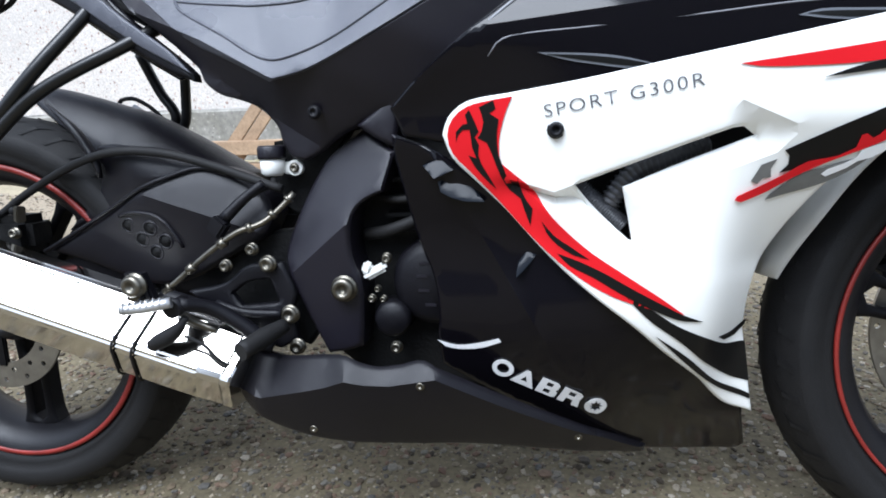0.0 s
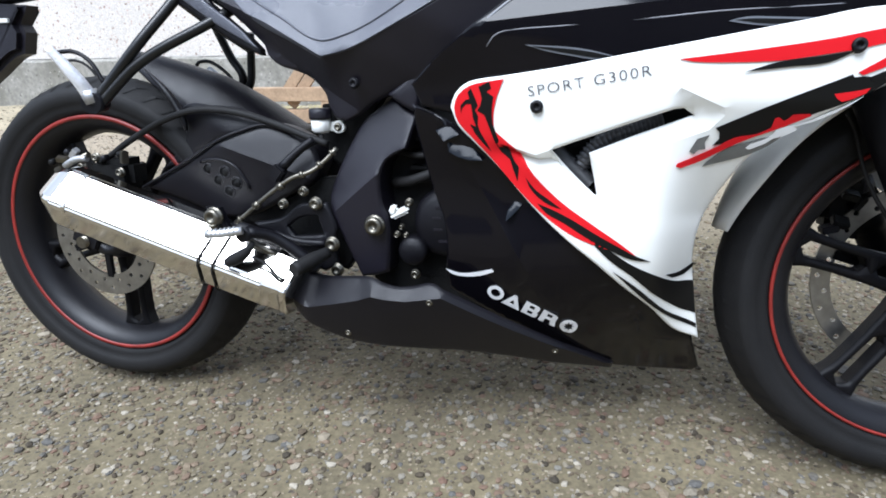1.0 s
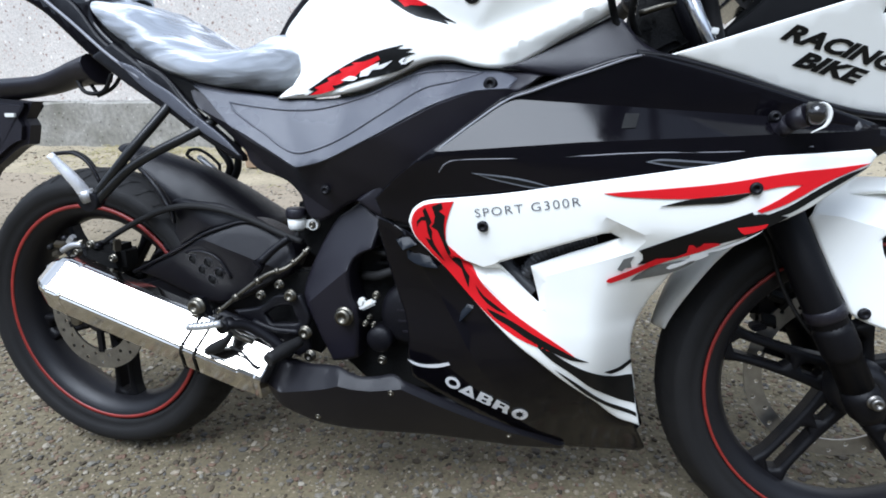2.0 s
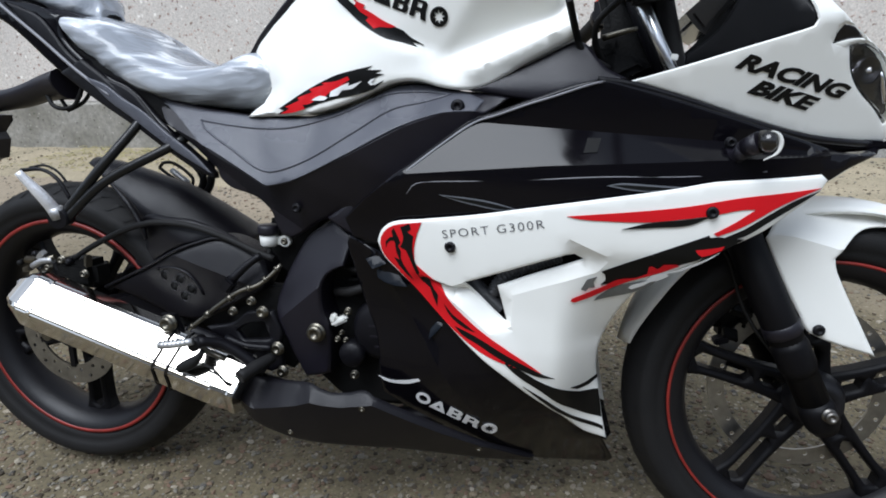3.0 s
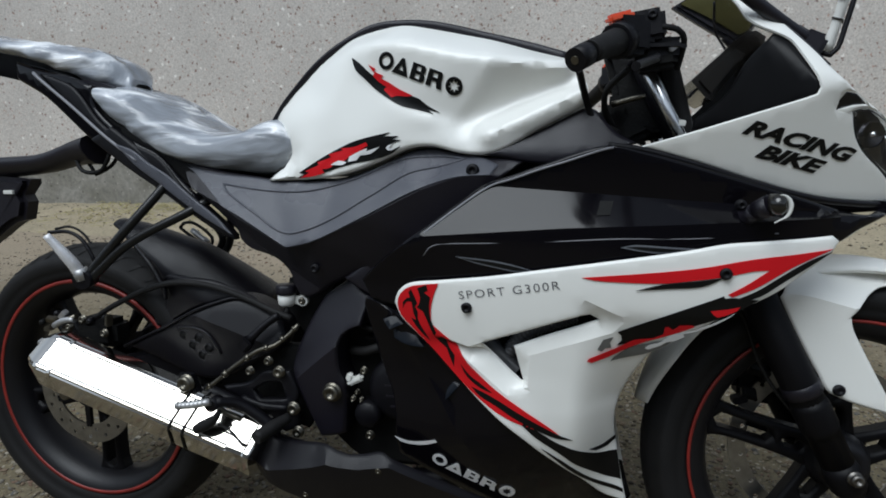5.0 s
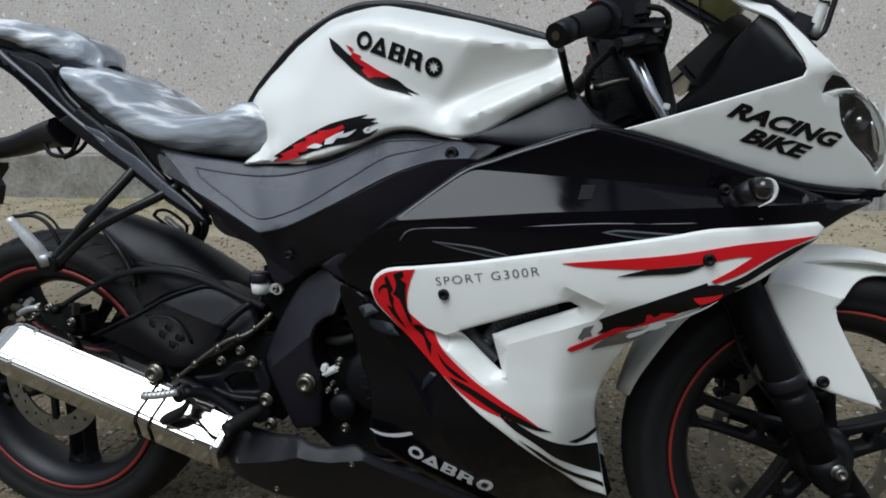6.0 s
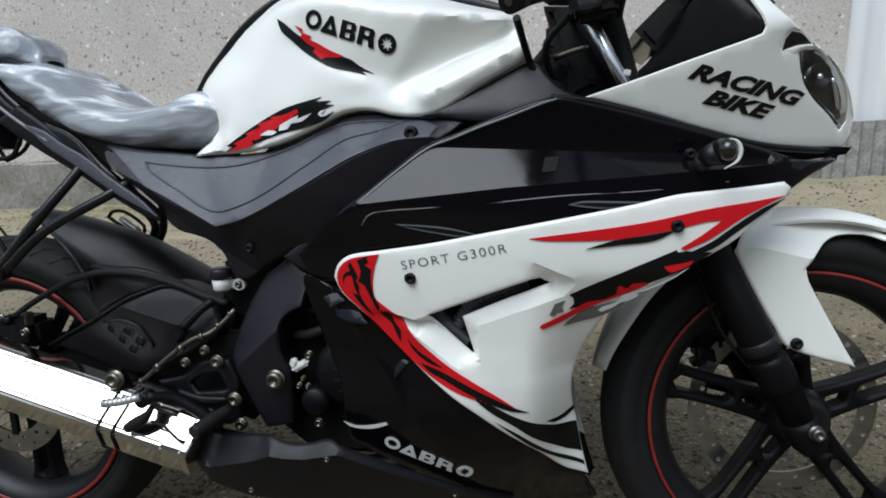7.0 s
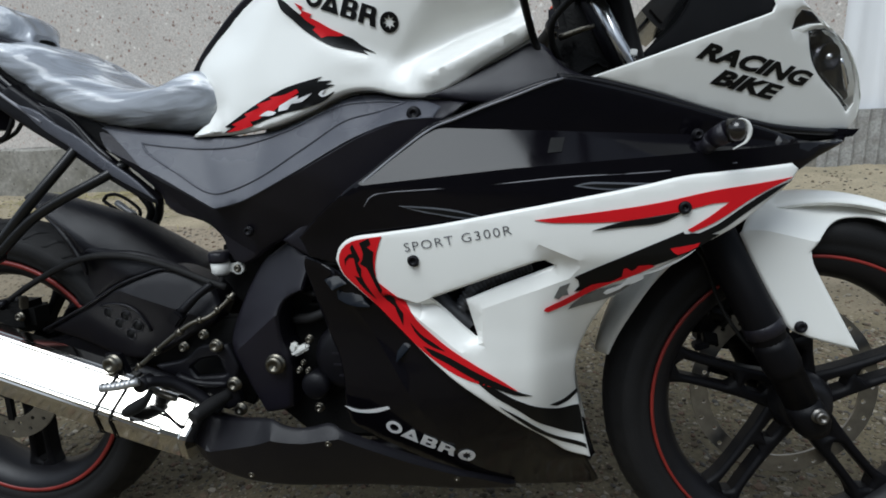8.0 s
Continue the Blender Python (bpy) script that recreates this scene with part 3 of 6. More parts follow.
BRAKE_PUMP = [
    (.452, -.166, .458), (.475, -.158, .481), (.499, -.150, .500)]
FOLD_NET = [
    (.799, .507, .010), (.841, .494, .010), (.861, .502, .010), (.919, .523, .010), (.994, .553, .009), (.995, .579, .009),
    (1.057, .551, .006), (1.021, .545, -.006), (1.010, .552, -.004), (.793, .513, .010), (.843, .469, .012), (.892, .428, .012),
    (.956, .391, .008), (.878, .478, -.006), (.9145, .4445, -.004), (.9195, .4425, -.003), (.906, .498, .000), (.957, .520, -.004),
    (.928, .487, .005), (.980, .507, .003), (1.039, .529, .006), (.927, .4395, .010), (.800, .501, .002), (.842, .487, -.008),
    (.862, .487, -.012), (.982, .436, .008), (1.019, .482, .007), (.999, .382, .008), (1.069, .519, .007), (.736, .564, .008),
    (.764, .584, .008), (.880, .609, .008), (1.020, .628, .008), (1.127, .662, .008), (1.311, .666, .008), (1.202, .570, .008),
    (1.107, .505, .008), (1.049, .439, .008), (1.052, .319, .008), (.952, .350, .008), (.835, .427, .009), (.767, .491, .008)]
COVER_PLATE = [
    (.296, .752), (.333, .742), (.381, .734), (.438, .729), (.499, .722), (.559, .722), (.618, .729), (.674, .747),
    (.729, .770), (.769, .773), (.809, .765), (.843, .761), (.871, .750), (.861, .735), (.809, .731), (.747, .711),
    (.654, .665), (.571, .627), (.521, .616), (.475, .639), (.425, .662), (.374, .699), (.332, .729)]
TAIL_RAIL = [
    (.109, .797), (.188, .746), (.258, .706), (.326, .666), (.371, .639), (.411, .622), (.410, .631), (.394, .646), (.343, .686),
    (.299, .720), (.269, .743), (.217, .781), (.161, .819)]
BAR_END = [
    (.985, -.305, .872), (1.002, -.280, .885), (1.040, -.200, .911)]
SEAM = [
    (1.025, -.209, .776), (1.066, -.207, .770), (1.137, -.198, .750), (1.207, -.182, .727), (1.287, -.154, .706),
    (1.351, -.126, .698), (1.402, -.091, .695)]
BELLY_LINE = [
    (.475, -.195, .260), (.507, -.191, .255), (.522, -.190, .259), (.591, -.189, .277), (.614, -.189, .286), (.635, -.186, .282),
    (.664, -.181, .281), (.703, -.181, .288), (.716, -.184, .290), (.760, -.184, .266), (.800, -.184, .244), (.860, -.184, .212), (.900, -.184, .192), (.955, -.184, .157)]
TAIL_STRIP = [
    (.172, .788), (.210, .776), (.243, .754), (.285, .731), (.330, .696), (.382, .660), (.410, .632), (.396, .639), (.344, .666),
    (.299, .694), (.262, .719), (.216, .748)]
WIRING = [
    (1.015, .925), (1.070, .920), (1.093, .844), (1.121, .792), (1.058, .781), (1.037, .823), (1.030, .871)]
FORK_CABLE = [
    (1.226, -.060, .534), (1.238, -.060, .515), (1.259, -.062, .455), (1.284, -.064, .411), (1.325, -.066, .361)]
FRAME_FILL = [
    (.481, .548), (.527, .555), (.592, .560), (.551, .499), (.515, .446), (.471, .471)]
RED_FLANK = [
    (.736, .551), (.742, .567), (.757, .578), (.780, .583), (.801, .586), (.794, .570), (.788, .546), (.788, .524),
    (.806, .509), (.819, .498), (.840, .468), (.873, .437), (.911, .411), (.949, .385), (.971, .368), (.948, .372),
    (.910, .384), (.879, .399), (.849, .420), (.817, .450), (.788, .483), (.760, .513), (.741, .533)]
FLAME_A = [
    (.745, .545), (.745, .554), (.752, .561), (.757, .562), (.755, .570), (.759, .575), (.765, .562), (.768, .554), (.764, .549),
    (.768, .541), (.767, .531), (.770, .522), (.777, .510), (.784, .497), (.773, .508), (.763, .520), (.757, .531), (.765, .528),
    (.761, .539), (.760, .549), (.759, .556), (.752, .556), (.747, .551)]
FLAME_B = [
    (.769, .577), (.783, .583), (.785, .575), (.779, .571), (.788, .565), (.786, .551), (.787, .531), (.792, .518), (.797, .504),
    (.806, .508), (.808, .498), (.814, .485), (.820, .477), (.818, .459), (.812, .475), (.808, .487), (.797, .496), (.789, .510),
    (.781, .531), (.776, .543), (.767, .548), (.771, .554), (.773, .563)]
FLAME_C = [
    (.829, .464), (.842, .449), (.857, .439), (.876, .426), (.861, .430), (.845, .440), (.834, .452)]
FLAME_D = [
    (.845, .431), (.868, .423), (.892, .412), (.918, .397), (.948, .380), (.970, .368), (.991, .360), (.967, .362),
    (.936, .376), (.907, .392), (.880, .408), (.857, .419)]
BLACK_BAND = [
    (.909, .393), (.926, .384), (.947, .368), (.966, .355), (.996, .340), (1.028, .321), (1.056, .315), (1.060,
    .292), (1.064, .266), (1.040, .276), (1.007, .302), (.973, .334), (.940, .360), (.921, .379)]
BLACK_LINE = [
    (.946, .343), (.983, .314), (1.023, .274), (1.067, .249), (1.068, .242), (1.027, .264), (.983, .305)]
BLACK_HOOK = [
    (1.014, .335), (1.035, .334), (1.053, .344), (1.053, .336), (1.041, .327), (1.024, .327)]
RED_TOP = [
    (.997, .606), (1.073, .615), (1.138, .624), (1.202, .636), (1.255, .642), (1.297, .647), (1.266, .634),
    (1.242, .622), (1.225, .611), (1.203, .598), (1.179, .588), (1.174, .591), (1.197, .605), (1.211, .615),
    (1.221, .622), (1.202, .621), (1.170, .614), (1.138, .609), (1.093, .603), (1.040, .602), (1.013, .603)]
BLACK_SPIKE = [
    (1.064, .592), (1.096, .602), (1.138, .608), (1.169, .613), (1.143, .601), (1.106, .597)]
BLACK_EDGE = [
    (1.297, .644), (1.273, .629), (1.240, .608), (1.212, .589), (1.190, .582), (1.186, .586), (1.209, .597),
    (1.230, .611), (1.249, .623), (1.270, .634)]
BLACK_WING = [
    (1.045, .531), (1.102, .560), (1.169, .589), (1.171, .586), (1.181, .587), (1.211, .584), (1.188, .570), (1.160, .556),
    (1.136, .546), (1.117, .536), (1.102, .528), (1.082, .520), (1.062, .514), (1.045, .510), (1.051, .518), (1.050, .526)]
GREY_CLAW = [
    (1.020, .503), (1.027, .518), (1.040, .523), (1.036, .514), (1.038, .506), (1.030, .505), (1.026, .500)]
GREY_TAIL = [
    (1.038, .484), (1.042, .490), (1.052, .499), (1.063, .508), (1.082, .515), (1.095, .520), (1.107, .523), (1.117, .524),
    (1.107, .514), (1.095, .505), (1.077, .496), (1.059, .490)]
RED_STROKE = [
    (1.007, .485), (1.009, .489), (1.031, .499), (1.052, .510), (1.067, .520), (1.090, .525), (1.102, .532), (1.103, .543),
    (1.107, .544), (1.113, .540), (1.117, .543), (1.120, .547), (1.136, .548), (1.139, .546), (1.117, .535), (1.102, .528),
    (1.082, .519), (1.059, .506), (1.036, .492), (1.013, .483)]
RED_FLICK = [
    (1.155, .569), (1.162, .570), (1.181, .573), (1.189, .575), (1.186, .570), (1.174, .564), (1.164, .561), (1.159, .564)]
WHITE_STROKE = [
    (1.081, .508), (1.085, .513), (1.097, .518), (1.105, .523), (1.107, .530), (1.117, .534), (1.136, .540), (1.170, .558),
    (1.184, .567), (1.165, .552), (1.141, .539), (1.124, .534), (1.129, .531), (1.117, .523), (1.107, .520), (1.100, .514),
    (1.085, .506)]
SWOOSH_A = [
    (.824, .625), (.870, .622), (.899, .618), (.934, .609), (.910, .607), (.877, .612), (.851, .617)]
SWOOSH_A_IN = [
    (.833, .623), (.870, .620), (.899, .616), (.927, .610), (.910, .609), (.877, .614), (.851, .619)]
SWOOSH_B = [
    (1.044, .645), (1.061, .649), (1.094, .648), (1.140, .646), (1.143, .643), (1.114, .641), (1.094, .639),
    (1.067, .641)]
SWOOSH_B_IN = [
    (1.051, .646), (1.064, .647), (1.094, .646), (1.135, .644), (1.114, .643), (1.094, .641), (1.069, .643)]
BAND_PATCH = [
    (1.017, .703), (1.034, .703), (1.030, .686), (1.013, .685)]
LOWER_FLASH = [
    (.712, .320), (.734, .316), (.761, .322), (.783, .330), (.786, .326), (.764, .316), (.737, .311), (.720, .313)]
GLINT_B = [
    (.706, .521), (.725, .528), (.739, .516), (.719, .507)]
GLINT_C = [
    (.721, .503), (.741, .514), (.757, .499), (.771, .483), (.755, .483), (.736, .487), (.724, .493)]
GLINT_D = [
    (.803, .403), (.805, .418), (.813, .429), (.826, .429), (.819, .419), (.810, .409)]
RIDGE_LINE = [
    (.672, -.196, .553), (.685, -.196, .541), (.703, -.195, .516), (.719, -.193, .492), (.735, -.190, .466),
    (.768, -.185, .418), (.800, -.184, .384)]
TANK_BLACK_A = [
    (.630, .918), (.645, .908), (.666, .890), (.687, .877), (.702, .864), (.725, .857), (.747, .849), (.758, .840), (.779, .828),
    (.760, .833), (.769, .826), (.745, .833), (.718, .840), (.695, .852), (.673, .867), (.655, .883), (.637, .899)]
TANK_RED_A = [
    (.662, .904), (.675, .897), (.672, .893), (.688, .886), (.684, .882), (.698, .875), (.714, .865), (.737, .854), (.727, .853),
    (.710, .855), (.701, .853), (.688, .865), (.693, .869), (.680, .877), (.670, .887), (.673, .890)]
TANK_GREY_B = [
    (.532, .728), (.546, .735), (.536, .737), (.566, .754), (.598, .770), (.634, .785), (.660, .792), (.700, .800), (.689, .794),
    (.714, .794), (.704, .789), (.718, .788), (.702, .782), (.695, .774), (.702, .772), (.717, .779), (.704, .768), (.676, .759),
    (.638, .752), (.599, .742), (.565, .732), (.545, .729)]
TANK_RED_B = [
    (.539, .729), (.555, .737), (.548, .740), (.575, .750), (.571, .754), (.598, .762), (.593, .767), (.620, .773), (.615, .776),
    (.639, .778), (.660, .785), (.663, .780), (.648, .773), (.660, .776), (.650, .765), (.631, .763), (.620, .755), (.610, .757),
    (.597, .746), (.580, .743), (.585, .737), (.560, .731)]
TANK_WHITE_B = [
    (.631, .763), (.648, .771), (.662, .776), (.660, .771), (.683, .778), (.667, .767), (.650, .765), (.643, .757), (.629, .755)]
TANK_WHITE_C = [
    (.597, .750), (.612, .757), (.626, .754), (.620, .750)]
TANK_WHITE_D = [
    (.697, .780), (.704, .782), (.698, .776), (.704, .773), (.697, .772), (.693, .776)]
TOP_LINE = [
    (.686, -.196, .586), (.720, -.213, .612), (.764, -.234, .644), (.824, -.220, .691), (.868, -.207, .721), (.899, -.209, .731), (.936, -.211, .744),
    (.972, -.212, .755), (1.015, -.214, .769), (1.032, -.215, .773)]
FLANK_LINE = [
    (.778, -.232, .624), (.786, -.235, .635), (.800, -.236, .641), (.871, -.238, .645), (.958, -.239, .650),
    (1.041, -.240, .656), (1.139, -.237, .659), (1.232, -.219, .666)]
SCREEN_EDGE = [
    (1.283, -.180, .871), (1.250, -.160, .912), (1.234, -.150, .930), (1.217, -.136, .951), (1.199, -.119, .976),
    (1.190, -.088, 1.015)]
STRIP = [
    (1.255, .882), (1.242, .905), (1.226, .915), (1.207, .925), (1.194, .936), (1.185, .956), (1.171, .983),
    (1.162, 1.017), (1.191, 1.015), (1.201, .977), (1.218, .952), (1.236, .932), (1.252, .913), (1.273, .888)]
INNER_COWL = [
    (1.139, .797), (1.140, .811), (1.176, .843), (1.197, .884), (1.225, .917), (1.244, .906), (1.257, .883),
    (1.269, .858), (1.275, .844), (1.265, .831), (1.202, .809)]
DIAL_SIDE = [
    (1.140, .870), (1.174, .902), (1.205, .931), (1.222, .936), (1.235, .927), (1.232, .912), (1.205, .886),
    (1.186, .863), (1.170, .841), (1.161, .846)]
FENDER_WING = [
    (1.273, .558), (1.285, .576), (1.305, .594), (1.347, .609), (1.404, .605), (1.466, .588), (1.488, .578),
    (1.517, .553), (1.489, .564), (1.467, .572), (1.420, .570), (1.386, .550), (1.370, .532), (1.375, .512),
    (1.445, .386), (1.353, .416), (1.333, .445), (1.301, .502)]
MIRROR_STALK = [
    (1.276, -.130, .908), (1.228, -.150, .937), (1.180, -.170, .969), (1.141, -.190, 1.003)]
MIRROR_BOARD = [
    (1.299, -.120, .897), (1.306, -.120, .924), (1.313, -.120, .956), (1.321, -.120, .995)]
FAR_MIRROR = [
    (1.132, 1.023), (1.173, 1.047), (1.221, 1.075), (1.276, 1.064), (1.272, 1.000), (1.257, .967), (1.243, .952),
    (1.191, .984)]
FAR_MIRROR_GLASS = [
    (1.145, 1.026), (1.172, 1.044), (1.217, 1.069), (1.268, 1.055), (1.263, .999), (1.253, .973), (1.241, .968),
    (1.193, 1.000)]
TAIL_LINE = [
    (-.015, -.101, .921), (-.005, -.102, .912), (.075, -.110, .856), (.149, -.117, .801), (.219, -.124, .757)]
FAR_LOOP = [
    (.124, .100, .611), (.133, .100, .621), (.161, .100, .621), (.203, .100, .591), (.201, .100, .575), (.172, .100, .581),
    (.139, .100, .600), (.124, .100, .611)]
FAR_COIL = [
    (.161, .090, .608), (.172, .090, .600), (.181, .090, .593), (.191, .090, .587), (.201, .090, .581)]
TAIL_WIRE = [
    (-.076, -.030, .618), (-.037, -.030, .623), (-.006, -.030, .609), (.017, -.030, .578)]
CABLE_A = [
    (.984, -.200, .875), (.995, -.130, .837), (1.004, -.120, .818), (1.042, -.110, .794)]
CABLE_B = [
    (1.103, -.075, .917), (1.111, -.075, .889), (1.126, -.070, .837), (1.139, -.070, .791)]
CABLE_C = [
    (1.060, -.150, .925), (1.091, -.130, .920), (1.118, -.100, .917), (1.121, -.060, .883), (1.119, -.050, .792)]
NECK_COVER = [
    (.847, .765), (.926, .799), (.994, .834), (1.008, .828), (1.036, .796), (1.067, .779), (1.030, .773), (.951, .751),
    (.906, .754), (.877, .760)]
INDICATOR = [
    (1.189, -.205, .690), (1.194, -.222, .683), (1.200, -.238, .695), (1.213, -.250, .703), (1.229, -.258, .705)]
TIP_ARC = [(1.2215 + .0105 * math.cos(radians(a)), -.260, .7015 + .0140 * math.sin(radians(a))) for a in range(100, -71, -10)] + [(1.215, -.262, .683)]
DUCT_HOSE = [
    (.858, -.196, .503), (.880, -.198, .482), (.909, -.196, .455)]
PEDAL_TIP = [
    (.375, -.262, .372), (.399, -.255, .373), (.426, -.245, .377)]
PEDAL_ARM = [
    (.424, -.230, .370), (.446, -.205, .360), (.475, -.192, .338), (.500, -.185, .314)]
DUCT_HOSE_LONG = [
    (.884, -.192, .452), (.900, -.196, .486), (.921, -.197, .511), (.951, -.194, .524), (.990, -.186, .538)]
FAR_HANGER_A = [
    (.190, .080, .690), (.214, .090, .628), (.235, .092, .592), (.221, .092, .559)]
FAR_HANGER_B = [
    (.266, .080, .672), (.257, .090, .620), (.251, .092, .582), (.232, .092, .553)]

# ---- the motorcycle: half widths of its bodywork ----
def nose_taper(x):
    return 1.0 if x < 1.08 else math.sqrt(max(0.03, 1 - ((x - 1.08) / 0.37) ** 2))


def fairing_w(x, z):
    """Half width of the lower and side fairing: full at the flank, rolled in towards the front wheel."""
    curve_ = ((.12, .072), (.18, .108), (.25, .152), (.30, .176), (.35, .194), (.45, .219), (.55, .241), (.62, .25), (.68, .247), (.74, .237), (.80, .222), (.88, .2))
    w = sum(lin(z + k * .012, curve_) for k in range(-3, 4)) / 7
    if z < .4:
        w -= (x - .87) * .15 * (.4 - z) / .2
    w += .030 * lin(x, ((.88, 1.0), (.96, .5), (1.06, .15))) * (1 - ease((z - .33) / .13))
    w -= lin(z, ((.22, 0), (.26, .022), (.33, .066), (.42, .058), (.50, .022), (.56, 0))) * ease((x - .985) / .085)
    return w * nose_taper(x)


def beyond(x, z, a, b):
    """Distance from the line a-b to its right-hand side, and how far along it, 0 to 1."""
    dx, dz = b[0] - a[0], b[1] - a[1]
    n = math.hypot(dx, dz)
    return ((x - a[0]) * dz - (z - a[1]) * dx) / n, ((x - a[0]) * dx + (z - a[1]) * dz) / n / n


def rear_in(x):
    """How far the fairing draws in towards its rear."""
    return lin(x, ((.68, .033), (.76, .020), (.90, .005), (1.1, 0)))


def white_w(x, z):
    """The white side fairing: proud of the black, folded round its air duct."""
    return fairing_w(x, z) - rear_in(x) + (fold_net(x, z) if fold_net else .008)


BAND_TOP = ((.86, .722), (1.19, .700), (1.31, .686))
BAND_LOW = ((.78, .652), (.97, .668), (1.17, .679), (1.31, .685))


def upper_w(x, z):
    """The black upper fairing: an upright flank, a band that faces the sky, an upright foot."""
    a, b = lin(x, BAND_TOP), lin(x, BAND_LOW)
    a = max(a, b + .004)
    if z < b:
        w = .241 - (b - z) * .02
    elif z < a:
        w = .241 - .034 * (z - b) / (a - b)
    else:
        w = .207 + (z - a) * .10
    return w * nose_taper(x) - rear_in(x) * lin(z, ((.575, 1.0), (.64, .25)))


def cowl_w(x, z):
    return (.206 + min(.08, max(-.07, z - .77)) * .38 - max(0.0, z - .85) * .85) * nose_taper(x)


def lower_w(x, z):
    """The black lower fairing, with a crease behind which it turns in."""
    w = fairing_w(x, z) - rear_in(x) - .004
    d, u = beyond(x, z, (.835, .33), (.695, .565))
    if d < 0:
        w += d * .13
    return w + .0018 * math.exp(-(d / .0028) ** 2)


def belly_w(x, z):
    top = lin(x, [(a, b) for a, y, b in BELLY_LINE])
    return fairing_w(x, z) + .010 * lin(x, ((.70, 1), (.90, .3))) - 1.0 * max(0.0, z - top) + lin(x, ((.46, -.045), (.50, -.018), (.56, -.006), (.62, 0)))


def creased(P, runs, soft, hollows=(), least=0.0):
    """A surface over control points (x, z, half width): sharp along the runs of points, softened elsewhere
    and along the hollows."""
    edges = [e for r in runs for e in zip(r, r[1:])]
    V, E, T = delaunay_2d_cdt([Vector(p[:2]) for p in P], edges + [e for r in hollows for e in zip(r, r[1:])], [], 0, 1e-5)[:3]
    H = [min(P, key=lambda p: (p[0] - v.x) ** 2 + (p[1] - v.y) ** 2)[2] for v in V]
    F = np.array([[(V[i].x, V[i].y, H[i]) for i in f] for f in T])
    a, b, c = F[:, 0], F[:, 1], F[:, 2]
    den = (b[:, 1] - c[:, 1]) * (a[:, 0] - c[:, 0]) + (c[:, 0] - b[:, 0]) * (a[:, 1] - c[:, 1])
    A = np.array([P[i][:2] for i, k in edges])
    D = np.array([P[k][:2] for i, k in edges]) - A
    ring = [(0, 0)] + [(r * math.cos(t), r * math.sin(t)) for r, n in ((.5, 6), (1, 8)) for t in (2 * math.pi * i / n for i in range(n))]

    def net(x, z):
        u = ((b[:, 1] - c[:, 1]) * (x - c[:, 0]) + (c[:, 0] - b[:, 0]) * (z - c[:, 1])) / den
        v = ((c[:, 1] - a[:, 1]) * (x - c[:, 0]) + (a[:, 0] - c[:, 0]) * (z - c[:, 1])) / den
        q = np.stack([u, v, 1 - u - v], 1)
        k = int(q.min(1).argmax())
        w = np.maximum(q[k], 0)
        return float(w @ F[k, :, 2] / w.sum())

    def w(x, z):
        t = np.clip((((x, z) - A) * D).sum(1) / (D * D).sum(1), 0, 1)
        gap = float(np.hypot(*(A + t[:, None] * D - (x, z)).T).min())
        r = max(least, min(soft, gap * .9))
        return sum(net(x + r * i, z + r * k) for i, k in ring) / len(ring) if r > .0015 else net(x, z)
    return functools.lru_cache(None)(w)


FOLDS = [(0, 1, 2), (2, 3, 4), (5, 6), (9, 10, 11, 12), (18, 19, 20, 6), (18, 21, 12), (16, 18), (22, 23)]
TANK_FOLDS = [(6, 7, 8, 9, 10, 11), (12, 13, 14, 15), (10, 15), (19, 20, 21)]
FOLD_LINES = [FOLDS[i] for i in (0, 1, 2, 3, 4, 5, 7)]
fold_net = creased(FOLD_NET, FOLDS + [(16, 17, 7), (24, 13, 14, 15), (23, 24)], .012)
tank_w = creased(TANK_NET, TANK_FOLDS + [(25, 26, 27)], .016, hollows=[(16, 17, 18)], least=.008)
cover_w = creased(COVER_NET, [range(7, 15), range(15, 23)], .01)


def flat(v):
    return lambda x, z: v


# ---- the motorcycle ----
MID = -.048            # the machine's middle plane
bike = thing("motorcycle", "white, black and red sports motorcycle leaning on its stand", "motorcycle", m=pose(0, 0, -.018, -LEAN, 0, 0))


def both(name, outline, w, mat, label="", off=2 * MID, **kw):
    """A panel on the near side and its twin on the far side. Returns the near one."""
    near = part(name, shell(outline, w, **kw), mat, bike, label)
    part(name, moved(shell(outline, w, side=1, **kw), Matrix.Translation((0, off, 0))), mat, bike, label)
    return near


def sticker(name, outline, w, mat, parent, label="", lift=.0009, lines=()):
    return part(name, shell(outline, w, thick=.0009, edge=0, step=.006, lift=lift + .0005, lines=lines), mat, parent, label)


def bolt(x, y, z, r, mat, parent, h=.006, name="bolt"):
    """A domed cap bolt with a sunken socket, its head towards -y."""
    prof = [(r * .42, -h * .35), (r * .42, -h), (r * .8, -h), (r, -h * .7), (r, 0.0), (r * 1.15, 0.0), (r * 1.15, .003)]
    bm = lathe([(0.0001, -h * .35)] + prof, seg=14)
    return part(name, moved(bm, Matrix.Translation((x, y, z))), mat, parent)


# bodywork
side_fairing = both("side_fairing", SIDE_FAIRING, white_w, WHITE_PAINT, "pearl white side fairing with red and black graphics", edge=.004, thick=.005, step=.010, holes=[AIR_DUCT],
                    lines=[[FOLD_NET[i] for i in k] for k in FOLD_LINES], crease=8)
upper_fairing = both("upper_fairing", UPPER_FAIRING, upper_w, GLOSS_BLACK, "glossy black upper fairing", edge=.004, lines=[BAND_TOP, BAND_LOW], crease=8)
lower_fairing = both("lower_fairing", LOWER_FAIRING, lower_w, GLOSS_BLACK, "glossy black lower fairing", off=0, edge=.004, step=.010, lines=[((.835, .33), (.695, .565))], crease=6)
